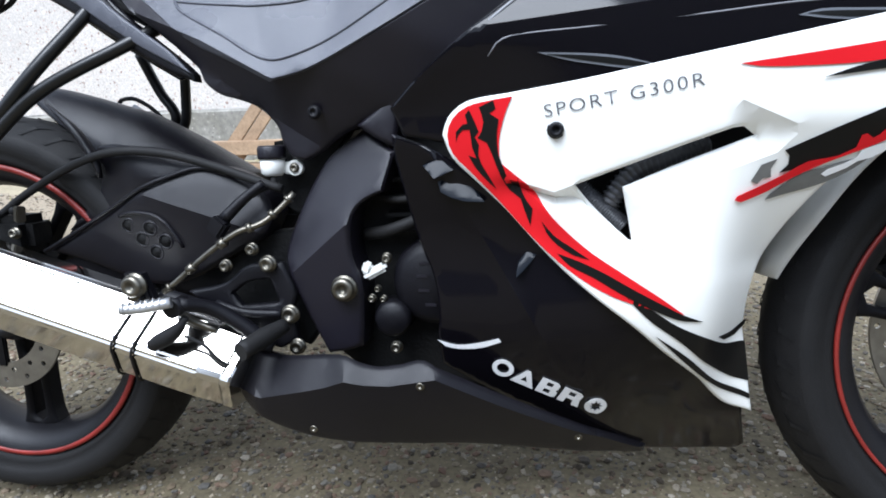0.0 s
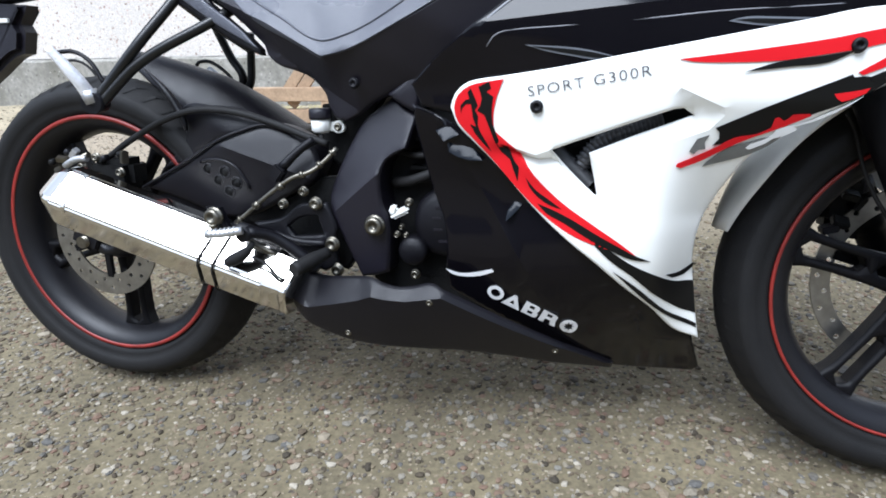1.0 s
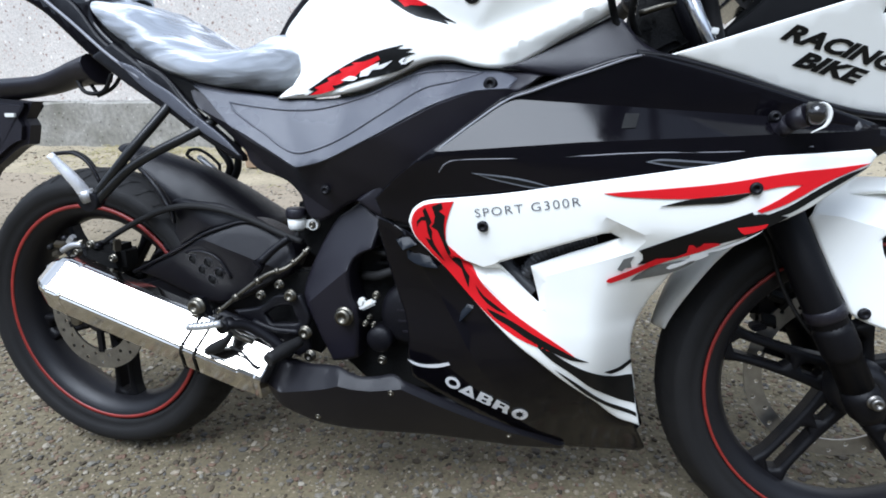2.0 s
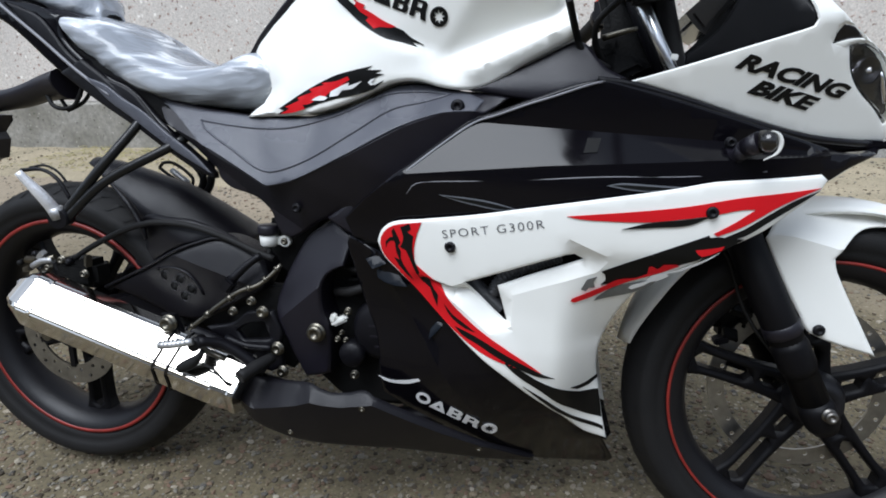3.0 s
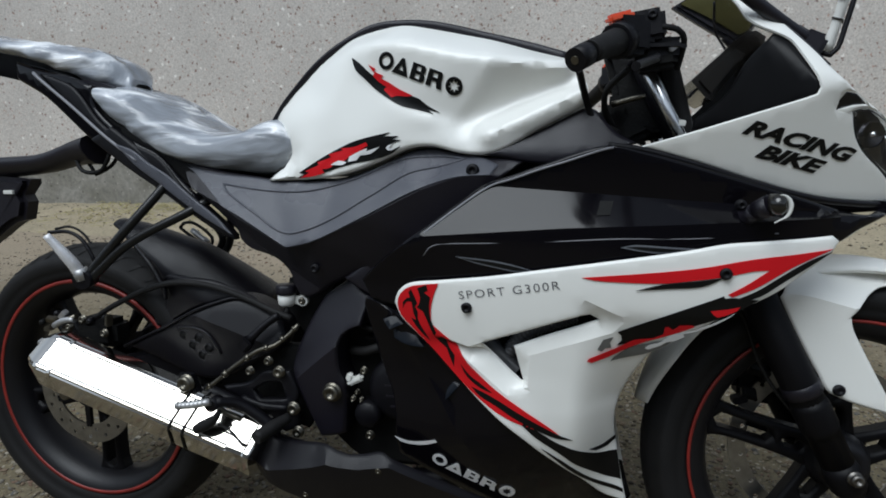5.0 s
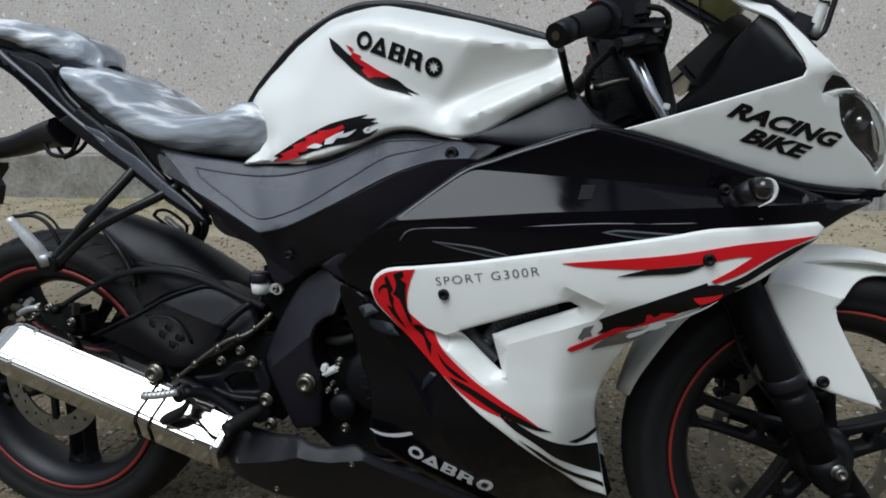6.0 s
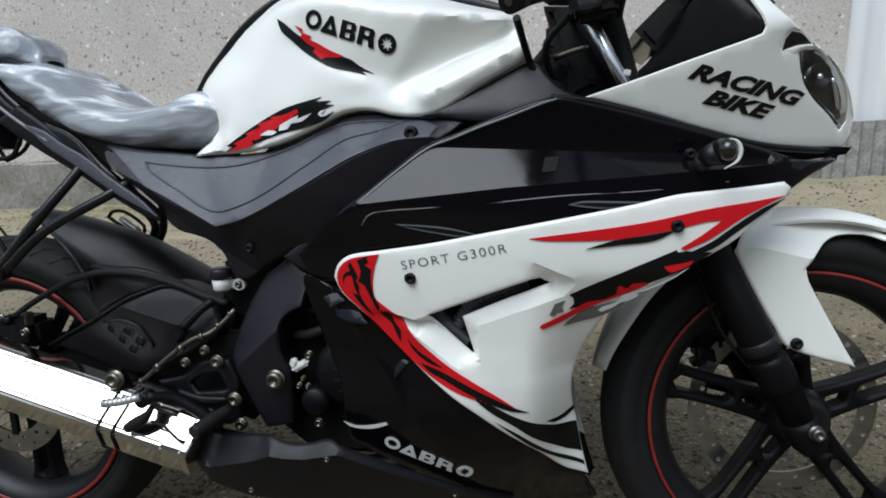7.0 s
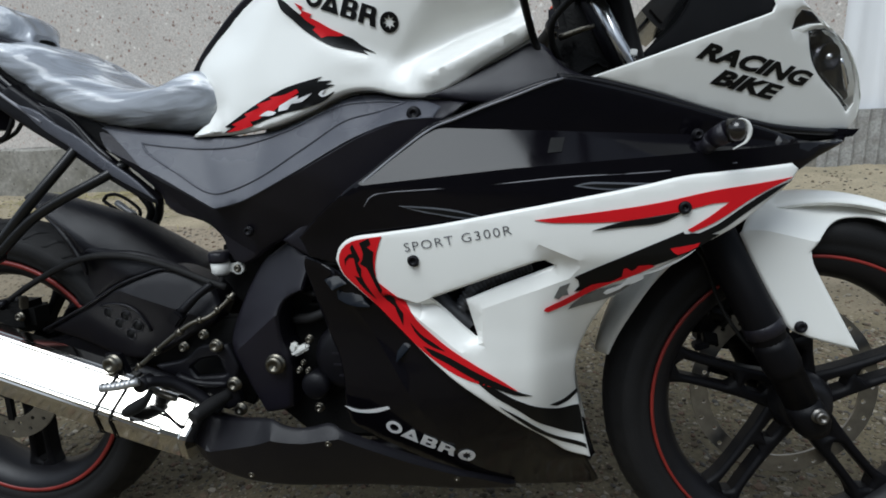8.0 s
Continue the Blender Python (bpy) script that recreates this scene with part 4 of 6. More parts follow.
belly_pan = both("belly_pan", BELLY_PAN, belly_w, CHASSIS_BLACK, "matte black belly pan", edge=.004, lines=[[(x, z) for x, y, z in BELLY_LINE]], crease=10)
nose_cowl = part("nose_cowl", shell(NOSE_COWL, cowl_w, edge=.004, holes=[HEADLIGHT, SIDE_LIGHT]), WHITE_PAINT, bike, "pearl white nose cowl")
part("nose_cowl", moved(shell(NOSE_COWL[:8] + NOSE_COWL[20:], cowl_w, edge=.004, holes=[HEADLIGHT, SIDE_LIGHT], side=1), Matrix.Translation((0, 2 * MID, 0))), WHITE_PAINT, bike, "pearl white nose cowl")
fuel_tank = both("fuel_tank", TANK, tank_w, WHITE_PAINT, "pearl white fuel tank", off=0, edge=.006, thick=.02, step=.008, crease=60,
                 lines=[[TANK_NET[i] for i in k] for k in TANK_FOLDS])
COVER_FOLDS = [[COVER_NET[i] for i in k] for k in (range(7, 15), range(15, 23))]
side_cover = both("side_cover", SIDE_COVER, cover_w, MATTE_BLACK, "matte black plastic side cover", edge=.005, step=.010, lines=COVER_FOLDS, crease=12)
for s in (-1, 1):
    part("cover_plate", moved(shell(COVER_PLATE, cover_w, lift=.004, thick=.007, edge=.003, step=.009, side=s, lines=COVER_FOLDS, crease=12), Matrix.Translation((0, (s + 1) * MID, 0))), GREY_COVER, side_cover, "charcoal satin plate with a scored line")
tail_panel = part("tail_panel", shell(TAIL_PANEL, lambda x, z: lin(x, ((-.1, .085), (.45, .135))), edge=.006), GLOSS_BLACK, bike)
part("tail_side", shell(TAIL_SIDE, lambda x, z: lin(x, ((-.1, .085), (.45, .137))) + .006, edge=.004), CAST_BLACK, bike)
neck_cover = both("neck_cover", NECK_COVER, lambda x, z: .15 - max(0.0, z - .77) * .5, MATTE_BLACK, edge=.005)

# black strip over the tank's crown
bm = bmesh.new()
rows_ = []
for i, (x, z) in enumerate(curve(TANK[:11], closed=False)):
    wv, tall = lin(x, ((.467, .083), (.505, .072), (.554, .071), (.61, .067), (.65, .064), (.70, .0655), (.76, .069), (.83, .071), (.955, .087))) + .0015, lin(x, ((.47, .002), (.60, .0025), (.70, .004), (.85, .006), (1.0, .008)))
    rows_.append([bm.verts.new((x, y * wv, z + tall + .006 * (1 - y * y))) for y in (-.96, -.8, -.4, 0, .4, .8, .96)] +
                 [bm.verts.new((x, y * wv, z + k)) for y, k in ((1, tall - .003), (1, -.003), (.9, -.02), (-.9, -.02), (-1, -.003), (-1, tall - .003))])
for A, B in zip(rows_, rows_[1:]):
    for k in range(len(A)):
        bm.faces.new((A[k], B[k], B[(k + 1) % len(A)], A[(k + 1) % len(A)])).smooth = True
bm.faces.new(rows_[0])
bm.faces.new(rows_[-1][::-1])
bmesh.ops.recalc_face_normals(bm, faces=bm.faces)
part("tank_cover", bm, MATTE_BLACK, bike, "black cover strip over the tank")

# added plates, tilted up to stand for the sky's reflection in the fairing
for outline, k in ((GLINT_B, .48), (GLINT_C, .44), (GLINT_D, .40)):
    mx, mz = (sum(p[i] for p in outline) / len(outline) for i in (0, 1))
    at = lower_w(mx, mz) + .0045
    part("vent_plate", shell(outline, lambda x, z: at - (z - mz) * k, thick=.006, edge=.0008), GLINT_GLOSS, lower_fairing, "glossy dark plate tilted up for the fairing's sky glint")
# a thin bar laid on the ridge in place of its highlight
part("fairing_edge", tube(RIDGE_LINE, .0014, seg=8), MATTE_BLACK, lower_fairing, "thin raised line for the highlight on the fairing's ridge")

for s in (1, -1):
    part("seam_strip", tube([(x, s * y, z) for x, y, z in SEAM], .0042, seg=8), CAST_BLACK, bike)

# graphics of the side fairing
for nm, outline, mat, lift in (
        ("red_sticker", RED_FLANK, RED, .0009), ("black_sticker", FLAME_A, BLACK_STICKER, .0016), ("black_sticker", FLAME_B, BLACK_STICKER, .0016),
        ("black_sticker", FLAME_C, BLACK_STICKER, .0016), ("black_sticker", FLAME_D, BLACK_STICKER, .0016), ("black_sticker", BLACK_BAND, BLACK_STICKER, .0009),
        ("black_sticker", BLACK_LINE, BLACK_STICKER, .0009), ("black_sticker", BLACK_HOOK, BLACK_STICKER, .0009), ("red_sticker", RED_TOP, RED, .0009),
        ("black_sticker", BLACK_SPIKE, BLACK_STICKER, .0016), ("black_sticker", BLACK_EDGE, BLACK_STICKER, .0016), ("black_sticker", BLACK_WING, BLACK_STICKER, .0009),
        ("grey_sticker", GREY_CLAW, GREY_STICKER, .0009), ("grey_sticker", GREY_TAIL, GREY_STICKER, .0012), ("red_sticker", RED_STROKE, RED, .0022),
        ("red_sticker", RED_FLICK, RED, .0016), ("white_sticker", WHITE_STROKE, WHITE_STICKER, .0024)):
    sticker(nm, outline, white_w, mat, side_fairing, lift=lift, lines=[[FOLD_NET[i] for i in k] for k in FOLD_LINES])
sticker("silver_sticker", SWOOSH_A, upper_w, SILVER_STICKER, upper_fairing)
sticker("black_sticker", SWOOSH_A_IN, upper_w, BLACK_STICKER, upper_fairing, lift=.0016)
sticker("silver_sticker", SWOOSH_B, upper_w, SILVER_STICKER, upper_fairing)
sticker("black_sticker", SWOOSH_B_IN, upper_w, BLACK_STICKER, upper_fairing, lift=.0016)
# a small near-black patch on the band
sticker("black_sticker", BAND_PATCH, upper_w, DARK_CAVITY, upper_fairing)
# the rim's highlight as a pale grey bar along TOP_LINE
part("edge_line", tube(TOP_LINE, .0016, seg=8), GREY_TRIM, upper_fairing, "thin pale line for the highlight on the fairing's rim")
part("edge_line", tube(FLANK_LINE, .0009, seg=6), GREY_TRIM, upper_fairing, "thin pale pinstripe")
sticker("white_sticker", LOWER_FLASH, lower_w, WHITE_STICKER, lower_fairing)
sticker("black_sticker", TANK_BLACK_A, tank_w, BLACK_STICKER, fuel_tank, lines=[[TANK_NET[i] for i in k] for k in TANK_FOLDS])
sticker("red_sticker", TANK_RED_A, tank_w, RED, fuel_tank, lift=.0016, lines=[[TANK_NET[i] for i in k] for k in TANK_FOLDS])
sticker("black_sticker", TANK_GREY_B, tank_w, BLACK_STICKER, fuel_tank)
sticker("red_sticker", TANK_RED_B, tank_w, RED, fuel_tank, lift=.0016)
for outline in (TANK_WHITE_B, TANK_WHITE_C, TANK_WHITE_D):
    sticker("white_sticker", outline, tank_w, WHITE_STICKER, fuel_tank, lift=.0022)


def letters(text, at, along, tall, w, mat, parent, bold=0.0, lean=0.0, name="lettering", spread=1.0):
    """Words laid on a panel: from `at`, over the vector `along`, with letters `tall` high."""
    cu = bpy.data.curves.new(name, "FONT")
    cu.body, cu.size, cu.offset, cu.resolution_u, cu.shear, cu.space_character = text, 1.0, bold, 3, lean, spread
    ob = new(name, cu)
    bpy.context.view_layer.update()
    me = bpy.data.meshes.new_from_object(ob.evaluated_get(bpy.context.evaluated_depsgraph_get()))
    bpy.data.objects.remove(ob)
    bm = bmesh.new()
    bm.from_mesh(me)
    bpy.data.meshes.remove(me)
    bmesh.ops.triangulate(bm, faces=bm.faces)
    xs = [v.co.x for v in bm.verts]
    x0, wide = min(xs), max(xs) - min(xs)
    top = max(v.co.y for v in bm.verts)
    A, V = Vector(at), Vector(along)
    U = Vector((-V.y, V.x)).normalized()
    for v in bm.verts:
        p = A + V * ((v.co.x - x0) / wide) + U * (v.co.y / top * tall)
        v.co = (p.x, -(w(p.x, p.y) + .0012), p.y)
    bmesh.ops.recalc_face_normals(bm, faces=bm.faces)
    return part(name, bm, mat, parent)


letters("SPORT G300R", (.832, .5655), (.138, .0235), .0115, white_w, DARK_STICKER, side_fairing, bold=-.008, spread=1.2)
letters("RACING", (1.185, .790), (.146, -.0385), .0180, cowl_w, BLACK_STICKER, nose_cowl, bold=.05, lean=.4)
letters("BIKE", (1.205, .7610), (.089, -.0245), .0175, cowl_w, BLACK_STICKER, nose_cowl, bold=.05, lean=.4)


def word_blocks(at, along, tall, w, mat, parent):
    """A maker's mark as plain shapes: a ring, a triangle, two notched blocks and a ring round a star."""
    A, V = Vector(at), Vector(along)
    n = V.normalized()
    U = Vector((-n.y, n.x))
    cell = V.length / 5
    turn = lambda c, r, k=20: [tuple(c + (n * math.cos(a) + U * math.sin(a)) * r) for a in (math.pi * 2 * i / k for i in range(k))]

    def lay(k, outline, holes=()):
        o = A + V * (k / 5)
        to = lambda pts: [tuple(o + n * (a * cell) + U * (b * tall)) for a, b in pts]
        part("mark", shell(to(outline), w, thick=.0009, edge=0, step=.006, lift=.0018, holes=[to(h) for h in holes], smooth=False), mat, parent)

    c = A + V * .1 + U * tall * .5
    part("mark", shell(turn(c, tall * .53), w, thick=.0009, edge=0, step=.006, lift=.0018, holes=[turn(c, tall * .30)]), mat, parent)
    lay(1, [(-.02, 0), (.40, 1), (.56, 1), (.98, 0)], holes=[[(.34, .28), (.48, .62), (.62, .28)]])
    lay(2, [(.08, 0), (.80, 0), (.92, .12), (.92, .38), (.82, .50), (.88, .62), (.88, .88), (.76, 1), (.08, 1)],
        holes=[[(.36, .14), (.64, .14), (.64, .40), (.36, .40)], [(.36, .60), (.62, .60), (.62, .86), (.36, .86)]])
    lay(3, [(.06, 0), (.34, 0), (.34, .36), (.62, .36), (.70, 0), (1.0, 0), (.88, .50), (.88, .88), (.76, 1), (.06, 1)],
        holes=[[(.34, .58), (.62, .58), (.62, .84), (.34, .84)]])
    c = A + V * .92 + U * tall * .5
    star = [tuple(c + (n * math.cos(a) + U * math.sin(a)) * tall * (.38 if i % 2 else .2)) for i, a in enumerate(math.pi * 2 * j / 16 for j in range(16))]
    part("mark", shell(turn(c, tall * .54), w, thick=.0009, edge=0, step=.006, lift=.0018, holes=[star]), mat, parent)


word_blocks((.677, .901), (.132, -.0515), .0245, tank_w, BLACK_STICKER, fuel_tank)
word_blocks((.769, .285), (.1275, -.0588), .0235, lower_w, WHITE_STICKER, lower_fairing)

# groove line on the side cover
bm = tube([(x, -(cover_w(x, z) + .0044), z) for x, z in curve(COVER_GROOVE) + [Vector(COVER_GROOVE[0])]], .0019, seg=8, smooth_path=False)
part("groove_line", bm, GREY_COVER, side_cover, "raised bead line")

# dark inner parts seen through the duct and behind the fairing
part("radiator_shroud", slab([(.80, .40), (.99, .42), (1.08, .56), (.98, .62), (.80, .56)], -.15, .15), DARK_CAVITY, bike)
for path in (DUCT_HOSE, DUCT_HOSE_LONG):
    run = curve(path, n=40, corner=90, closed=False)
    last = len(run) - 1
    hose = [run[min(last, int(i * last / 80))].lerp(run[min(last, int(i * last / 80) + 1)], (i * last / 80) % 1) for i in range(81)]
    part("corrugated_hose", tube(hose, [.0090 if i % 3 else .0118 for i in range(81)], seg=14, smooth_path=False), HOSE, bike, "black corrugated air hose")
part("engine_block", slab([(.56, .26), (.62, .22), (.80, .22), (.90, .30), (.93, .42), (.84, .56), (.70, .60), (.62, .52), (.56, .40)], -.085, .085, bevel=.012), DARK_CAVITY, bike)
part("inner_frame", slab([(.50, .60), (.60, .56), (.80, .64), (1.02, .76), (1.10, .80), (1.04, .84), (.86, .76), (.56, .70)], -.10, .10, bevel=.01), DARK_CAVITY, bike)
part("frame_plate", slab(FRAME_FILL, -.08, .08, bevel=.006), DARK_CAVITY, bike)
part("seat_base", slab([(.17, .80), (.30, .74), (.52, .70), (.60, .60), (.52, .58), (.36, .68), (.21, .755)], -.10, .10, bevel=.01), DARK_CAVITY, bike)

# bolts
for x, z, w, r in ((.835, .742, .171, .011), (.567, .581, .128, .009)):
    bolt(x, -(cover_w(x, z) + .0085), z, r * .8, CAST_BLACK, side_cover, h=.003)
for x, z in ((.842, .554), (1.169, .618)):
    bolt(x, -white_w(x, z), z, .0075, CAST_BLACK, side_fairing)
for x, z in ((0.699, 0.282), (0.566, 0.216), (0.873, 0.197)):
    bolt(x, -belly_w(x, z), z, .0045, STEEL, belly_pan, h=.002)


# ---- wheels ----
def tyre(r, half, rim):
    prof = [(rim - .006, -half * .62), (rim + .004, -half * .72), (rim + .012, -half * .86), (rim + .014, -half * .84), (rim + .022, -half * .95),
            (rim + (r - rim) * .5, -half), (r - .024, -half * .95), (r - .021, -half * .90), (r - .009, -half * .62), (r - .002, -half * .3), (r, 0)]
    return lathe(prof + [(a, -b) for a, b in prof[-2::-1]], seg=96, closed=True)


def tread(r, half, count, depth):
    """Raised tread bars slanting over the shoulders."""
    bm = bmesh.new()
    for s in (-1, 1):
        for i in range(count):
            a = 2 * math.pi * (i + (.5 if s > 0 else 0)) / count
            pts = []
            for u, da in ((.12, 0.0), (.55, .10), (.86, .13)):
                rr = r - .0005 - (0 if u < .3 else (.006 if u < .7 else .018)) + .0012
                for e in (-.012, .012):
                    ang = a + da + e
                    pts.append(bm.verts.new((rr * math.cos(ang), s * half * u, rr * math.sin(ang))))
            for k in (0, 2):
                bm.faces.new((pts[k], pts[k + 1], pts[k + 3], pts[k + 2]))
    return bm


def spoke(r0, r1, half):
    """Twin bars joined by a web, along +x."""
    out = [(r0, -.030), (r0 + .05, -.025), (r1 - .03, -.025), (r1 + .004, -.034), (r1 + .004, .034), (r1 - .03, .025), (r0 + .05, .025), (r0, .030)]
    slot = [(r0 + .075, -.010), (r1 - .015, -.012), (r1 - .006, 0), (r1 - .015, .012), (r0 + .075, .010), (r0 + .066, 0)]
    eye = [(r0 + .022, -.009), (r0 + .045, -.009), (r0 + .052, 0), (r0 + .045, .009), (r0 + .022, .009), (r0 + .016, 0)]
    return shell(out, flat(half), thick=half * 2, edge=.006, step=.02, holes=[slot, eye])


def disc(r1, r0, y, holes):
    ring = lambda r, n=48: [(r * math.cos(2 * math.pi * i / n), r * math.sin(2 * math.pi * i / n)) for i in range(n)]
    bores = [ring(r0)]
    for i in range(holes):
        a = 2 * math.pi * i / holes
        rc = r0 + (r1 - r0) * (.3 if i % 2 else .68)
        bores.append([(rc * math.cos(a) + .0042 * math.cos(b), rc * math.sin(a) + .0042 * math.sin(b)) for b in (0, 1.05, 2.1, 3.14, 4.19, 5.24)])
    bm = shell(ring(r1), flat(.002), thick=.004, edge=.0, step=.03, holes=bores)
    return moved(bm, Matrix.Translation((0, y, 0)))


DISC_STEEL = material("worn_disc_steel", (0.4, 0.39, 0.37), 0.35, metal=1.0, stain=0.4, stain_size=60)


def wheel(name, M, r, half, rim, phase, hub, disc_y, disc_r, disc_in, stripe=.2268):
    bms = [lathe([(.224, -rim), (.2305, -rim), (.2305, -rim + .004), (.222, -rim + .006), (.212, -rim * .4), (.212, rim * .4), (.222, rim - .006), (.2305, rim - .004), (.2305, rim),
                  (.224, rim), (.206, rim * .75), (.196, rim * .3), (.196, -rim * .3), (.206, -rim * .75)], 96, closed=True)]
    bms.append(lathe([(.016, -hub), (.034, -hub), (.046, -hub * .5), (.046, hub * .5), (.034, hub), (.016, hub)], 32, closed=True))
    w = part(name, moved(join(*bms), M), RIM_BLACK, bike, "black cast wheel with five twin spokes")
    for k in range(5):
        part("spoke", moved(spoke(.03, .198, .014), M @ Matrix.Rotation(-radians(phase + 72 * k), 4, "Y")), FORK_BLACK, w)
    part("tyre", moved(tyre(r, half, .2295), M), RUBBER, w, "worn black road tyre")
    part("tread", moved(tread(r, half, 44, .001), M), RUBBER, w)
    part("rim_stripe", moved(lathe([(stripe, -rim - .0012), (.2312, -rim - .0012), (.2316, -rim + .003), (stripe, -rim + .003)], 96, closed=True), M), RIM_RED, w, "faded red rim stripe")
    part("rim_stripe", moved(lathe([(.2255, rim + .0012), (.2312, rim + .0012), (.2316, rim - .003), (.2255, rim - .003)], 96, closed=True), M), RIM_RED, w, "faded red rim stripe")
    d = part("brake_disc", moved(disc(disc_r, disc_in, disc_y, 32), M), DISC_STEEL, w, "perforated steel brake disc")
    for k in range(5):
        part("carrier_arm", moved(box(.03, disc_in + .006, disc_y - .004, disc_y + .004, -.008, .008, .002), M @ Matrix.Rotation(-radians(phase + 72 * k), 4, "Y")), FORK_BLACK, w)
    return w


# the forks are turned a little to the far side
STEER = Matrix.Translation((1.396, -.050, .288)) @ Matrix.Rotation(radians(5.4), 4, Vector((-.509, 0, 1)).normalized()) @ Matrix.Translation((-1.396, .050, -.288))
STEER = Matrix.Translation((1.005, -1.0, .72)) @ Matrix.Scale(.953, 4) @ Matrix.Translation((-1.005, 1.0, -.72)) @ STEER
FRONT, REAR = (1.400, 0, .287), (.042, MID, .305)
front_wheel = wheel("front_wheel", STEER @ Matrix.Translation(FRONT), .298, .053, .040, 20, .05, .036, .148, .120)
rear_wheel = wheel("rear_wheel", Matrix.Translation(REAR) @ Matrix.Scale(.968, 4), .300, .064, .050, 54, .06, -.058, .112, .072, .2240)
# painted balance dot on the front tyre
bolt(1.149, -.0905, .261, .004, STEEL, front_wheel, h=.001, name="tyre_mark")

# ---- front end ----
def on_fork(z, y):
    return (1.248 + (.55 - z) * .509, y, z)


before = set(bike.children)
for y in (-.084, .084):
    leg = part("fork_leg", tube([on_fork(.70, y), on_fork(.43, y), on_fork(.425, y), on_fork(.415, y), on_fork(.41, y), on_fork(.27, y)],
                                [.0265, .0265, .0275, .0275, .0250, .0225], seg=24, smooth_path=False), FORK_BLACK, bike, "black fork leg")
    part("fork_ring", tube([on_fork(.430, y), on_fork(.428, y), on_fork(.414, y), on_fork(.412, y)], [.0262, .0282, .0282, .0255], seg=24, smooth_path=False), MATTE_BLACK, leg)
    part("fender_lug", tube([on_fork(.405, y), on_fork(.395, y), on_fork(.365, y), on_fork(.352, y)], [.0245, .0275, .0270, .0238], seg=20, smooth_path=False), FORK_BLACK, leg)
    part("stanchion", tube([on_fork(.70, y), on_fork(.93, y)], .0098, seg=18), HARD_CHROME, leg, "chromed fork tube")
    part("axle_clamp", tube([on_fork(.31, y), on_fork(.297, y), on_fork(.275, y), on_fork(.262, y)], [.0235, .0265, .0255, .018], seg=16, smooth_path=False), FORK_BLACK, leg)
part("front_axle", tube([(1.386, -.106, .292), (1.386, .106, .292)], .012, seg=14), STEEL, bike, "steel front axle")
bolt(1.383, -.112, .299, .0095, WORN_NUT, bike, h=.010, name="axle_nut")
part("yoke", box(1.06, 1.122, -.13, .13, .900, .925, .01), CAST_BLACK, bike)
part("lower_yoke", box(1.15, 1.23, -.13, .13, .70, .735, .01), CAST_BLACK, bike)
part("steering_stem", tube([(1.19, 0, .70), (1.09, 0, .91)], .025, seg=14), CAST_BLACK, bike)


FENDER_RIDGE = ((1.27, .565), (1.31, .562), (1.40, .538), (1.46, .532))


def fender_w(x, z):
    """An upright flank below a sharp ridge, rolling in over the tyre above it."""
    d = z - lin(x, FENDER_RIDGE)
    return .097 - .05 * max(0.0, -d) - lin(d, ((0, 0), (.012, .010), (.03, .030), (.05, .058), (.075, .094)))


front_fender = both("front_fender", FENDER_WING, fender_w, WHITE_PAINT, "pearl white front fender", off=0, edge=.004, thick=.004, step=.010, lines=[FENDER_RIDGE], crease=8)
bm = bmesh.new()
prev = None
for i in range(33):
    a = radians(166 - (166 - 52) * i / 32)
    rr = .320 + .006 * math.sin(i / 32 * math.pi)
    ring = []
    for k in range(13):
        b = -1 + k / 6
        rad = rr - .016 * abs(b) ** 3
        ring.append(bm.verts.new((FRONT[0] + rad * math.cos(a), b * .060 * ease(.35 + i / 9), FRONT[2] + rad * math.sin(a))))
    for k in range(12, -1, -1):
        b = -1 + k / 6
        rad = rr - .004 - .016 * abs(b) ** 3
        ring.append(bm.verts.new((FRONT[0] + rad * math.cos(a), b * .056 * ease(.35 + i / 9), FRONT[2] + rad * math.sin(a))))
    if prev:
        for k in range(26):
            bm.faces.new((prev[k], prev[(k + 1) % 26], ring[(k + 1) % 26], ring[k])).smooth = k not in (12, 25)
    else:
        bm.faces.new(ring)
    prev = ring
bm.faces.new(prev[::-1])
bmesh.ops.recalc_face_normals(bm, faces=bm.faces)
part("fender_arch", bm, WHITE_PAINT, bike, "white arch of the front fender")
bolt(1.360, -.0965, .424, .0075, CAST_BLACK, front_fender, h=.003)
caliper = part("brake_caliper", box(1.255, 1.325, .045, .10, .36, .45, .014, ), DARK_CAVITY, bike, "black brake caliper")
part("caliper_bracket", slab([(1.30, .34), (1.38, .33), (1.36, .40), (1.30, .47), (1.27, .45)], .078, .088, bevel=.003), CAST_BLACK, caliper)
part("fork_cable", tube(FORK_CABLE, .003, seg=8), RUBBER, bike)
rnd = random.Random(8)
for k in range(9):
    x, z = rnd.uniform(1.24, 1.34), rnd.uniform(.36, .47)
    part("fitting", moved(box(-.012, .012, -.010, .010, -.006, .006, .002), pose(x, rnd.uniform(.02, .045), z, rnd.uniform(-40, 40), rnd.uniform(0, 180), 0)), DARK_CAVITY if k % 3 else CAST_BLACK, caliper)
part("brake_hose", tube([(1.29, .07, .45), (1.26, .06, .52), (1.245, .05, .58), (1.22, .05, .66)], .005, seg=8), RUBBER, bike)
for ob in set(bike.children) - before:
    for o in (ob, *ob.children_recursive):
        o.data.transform(STEER)

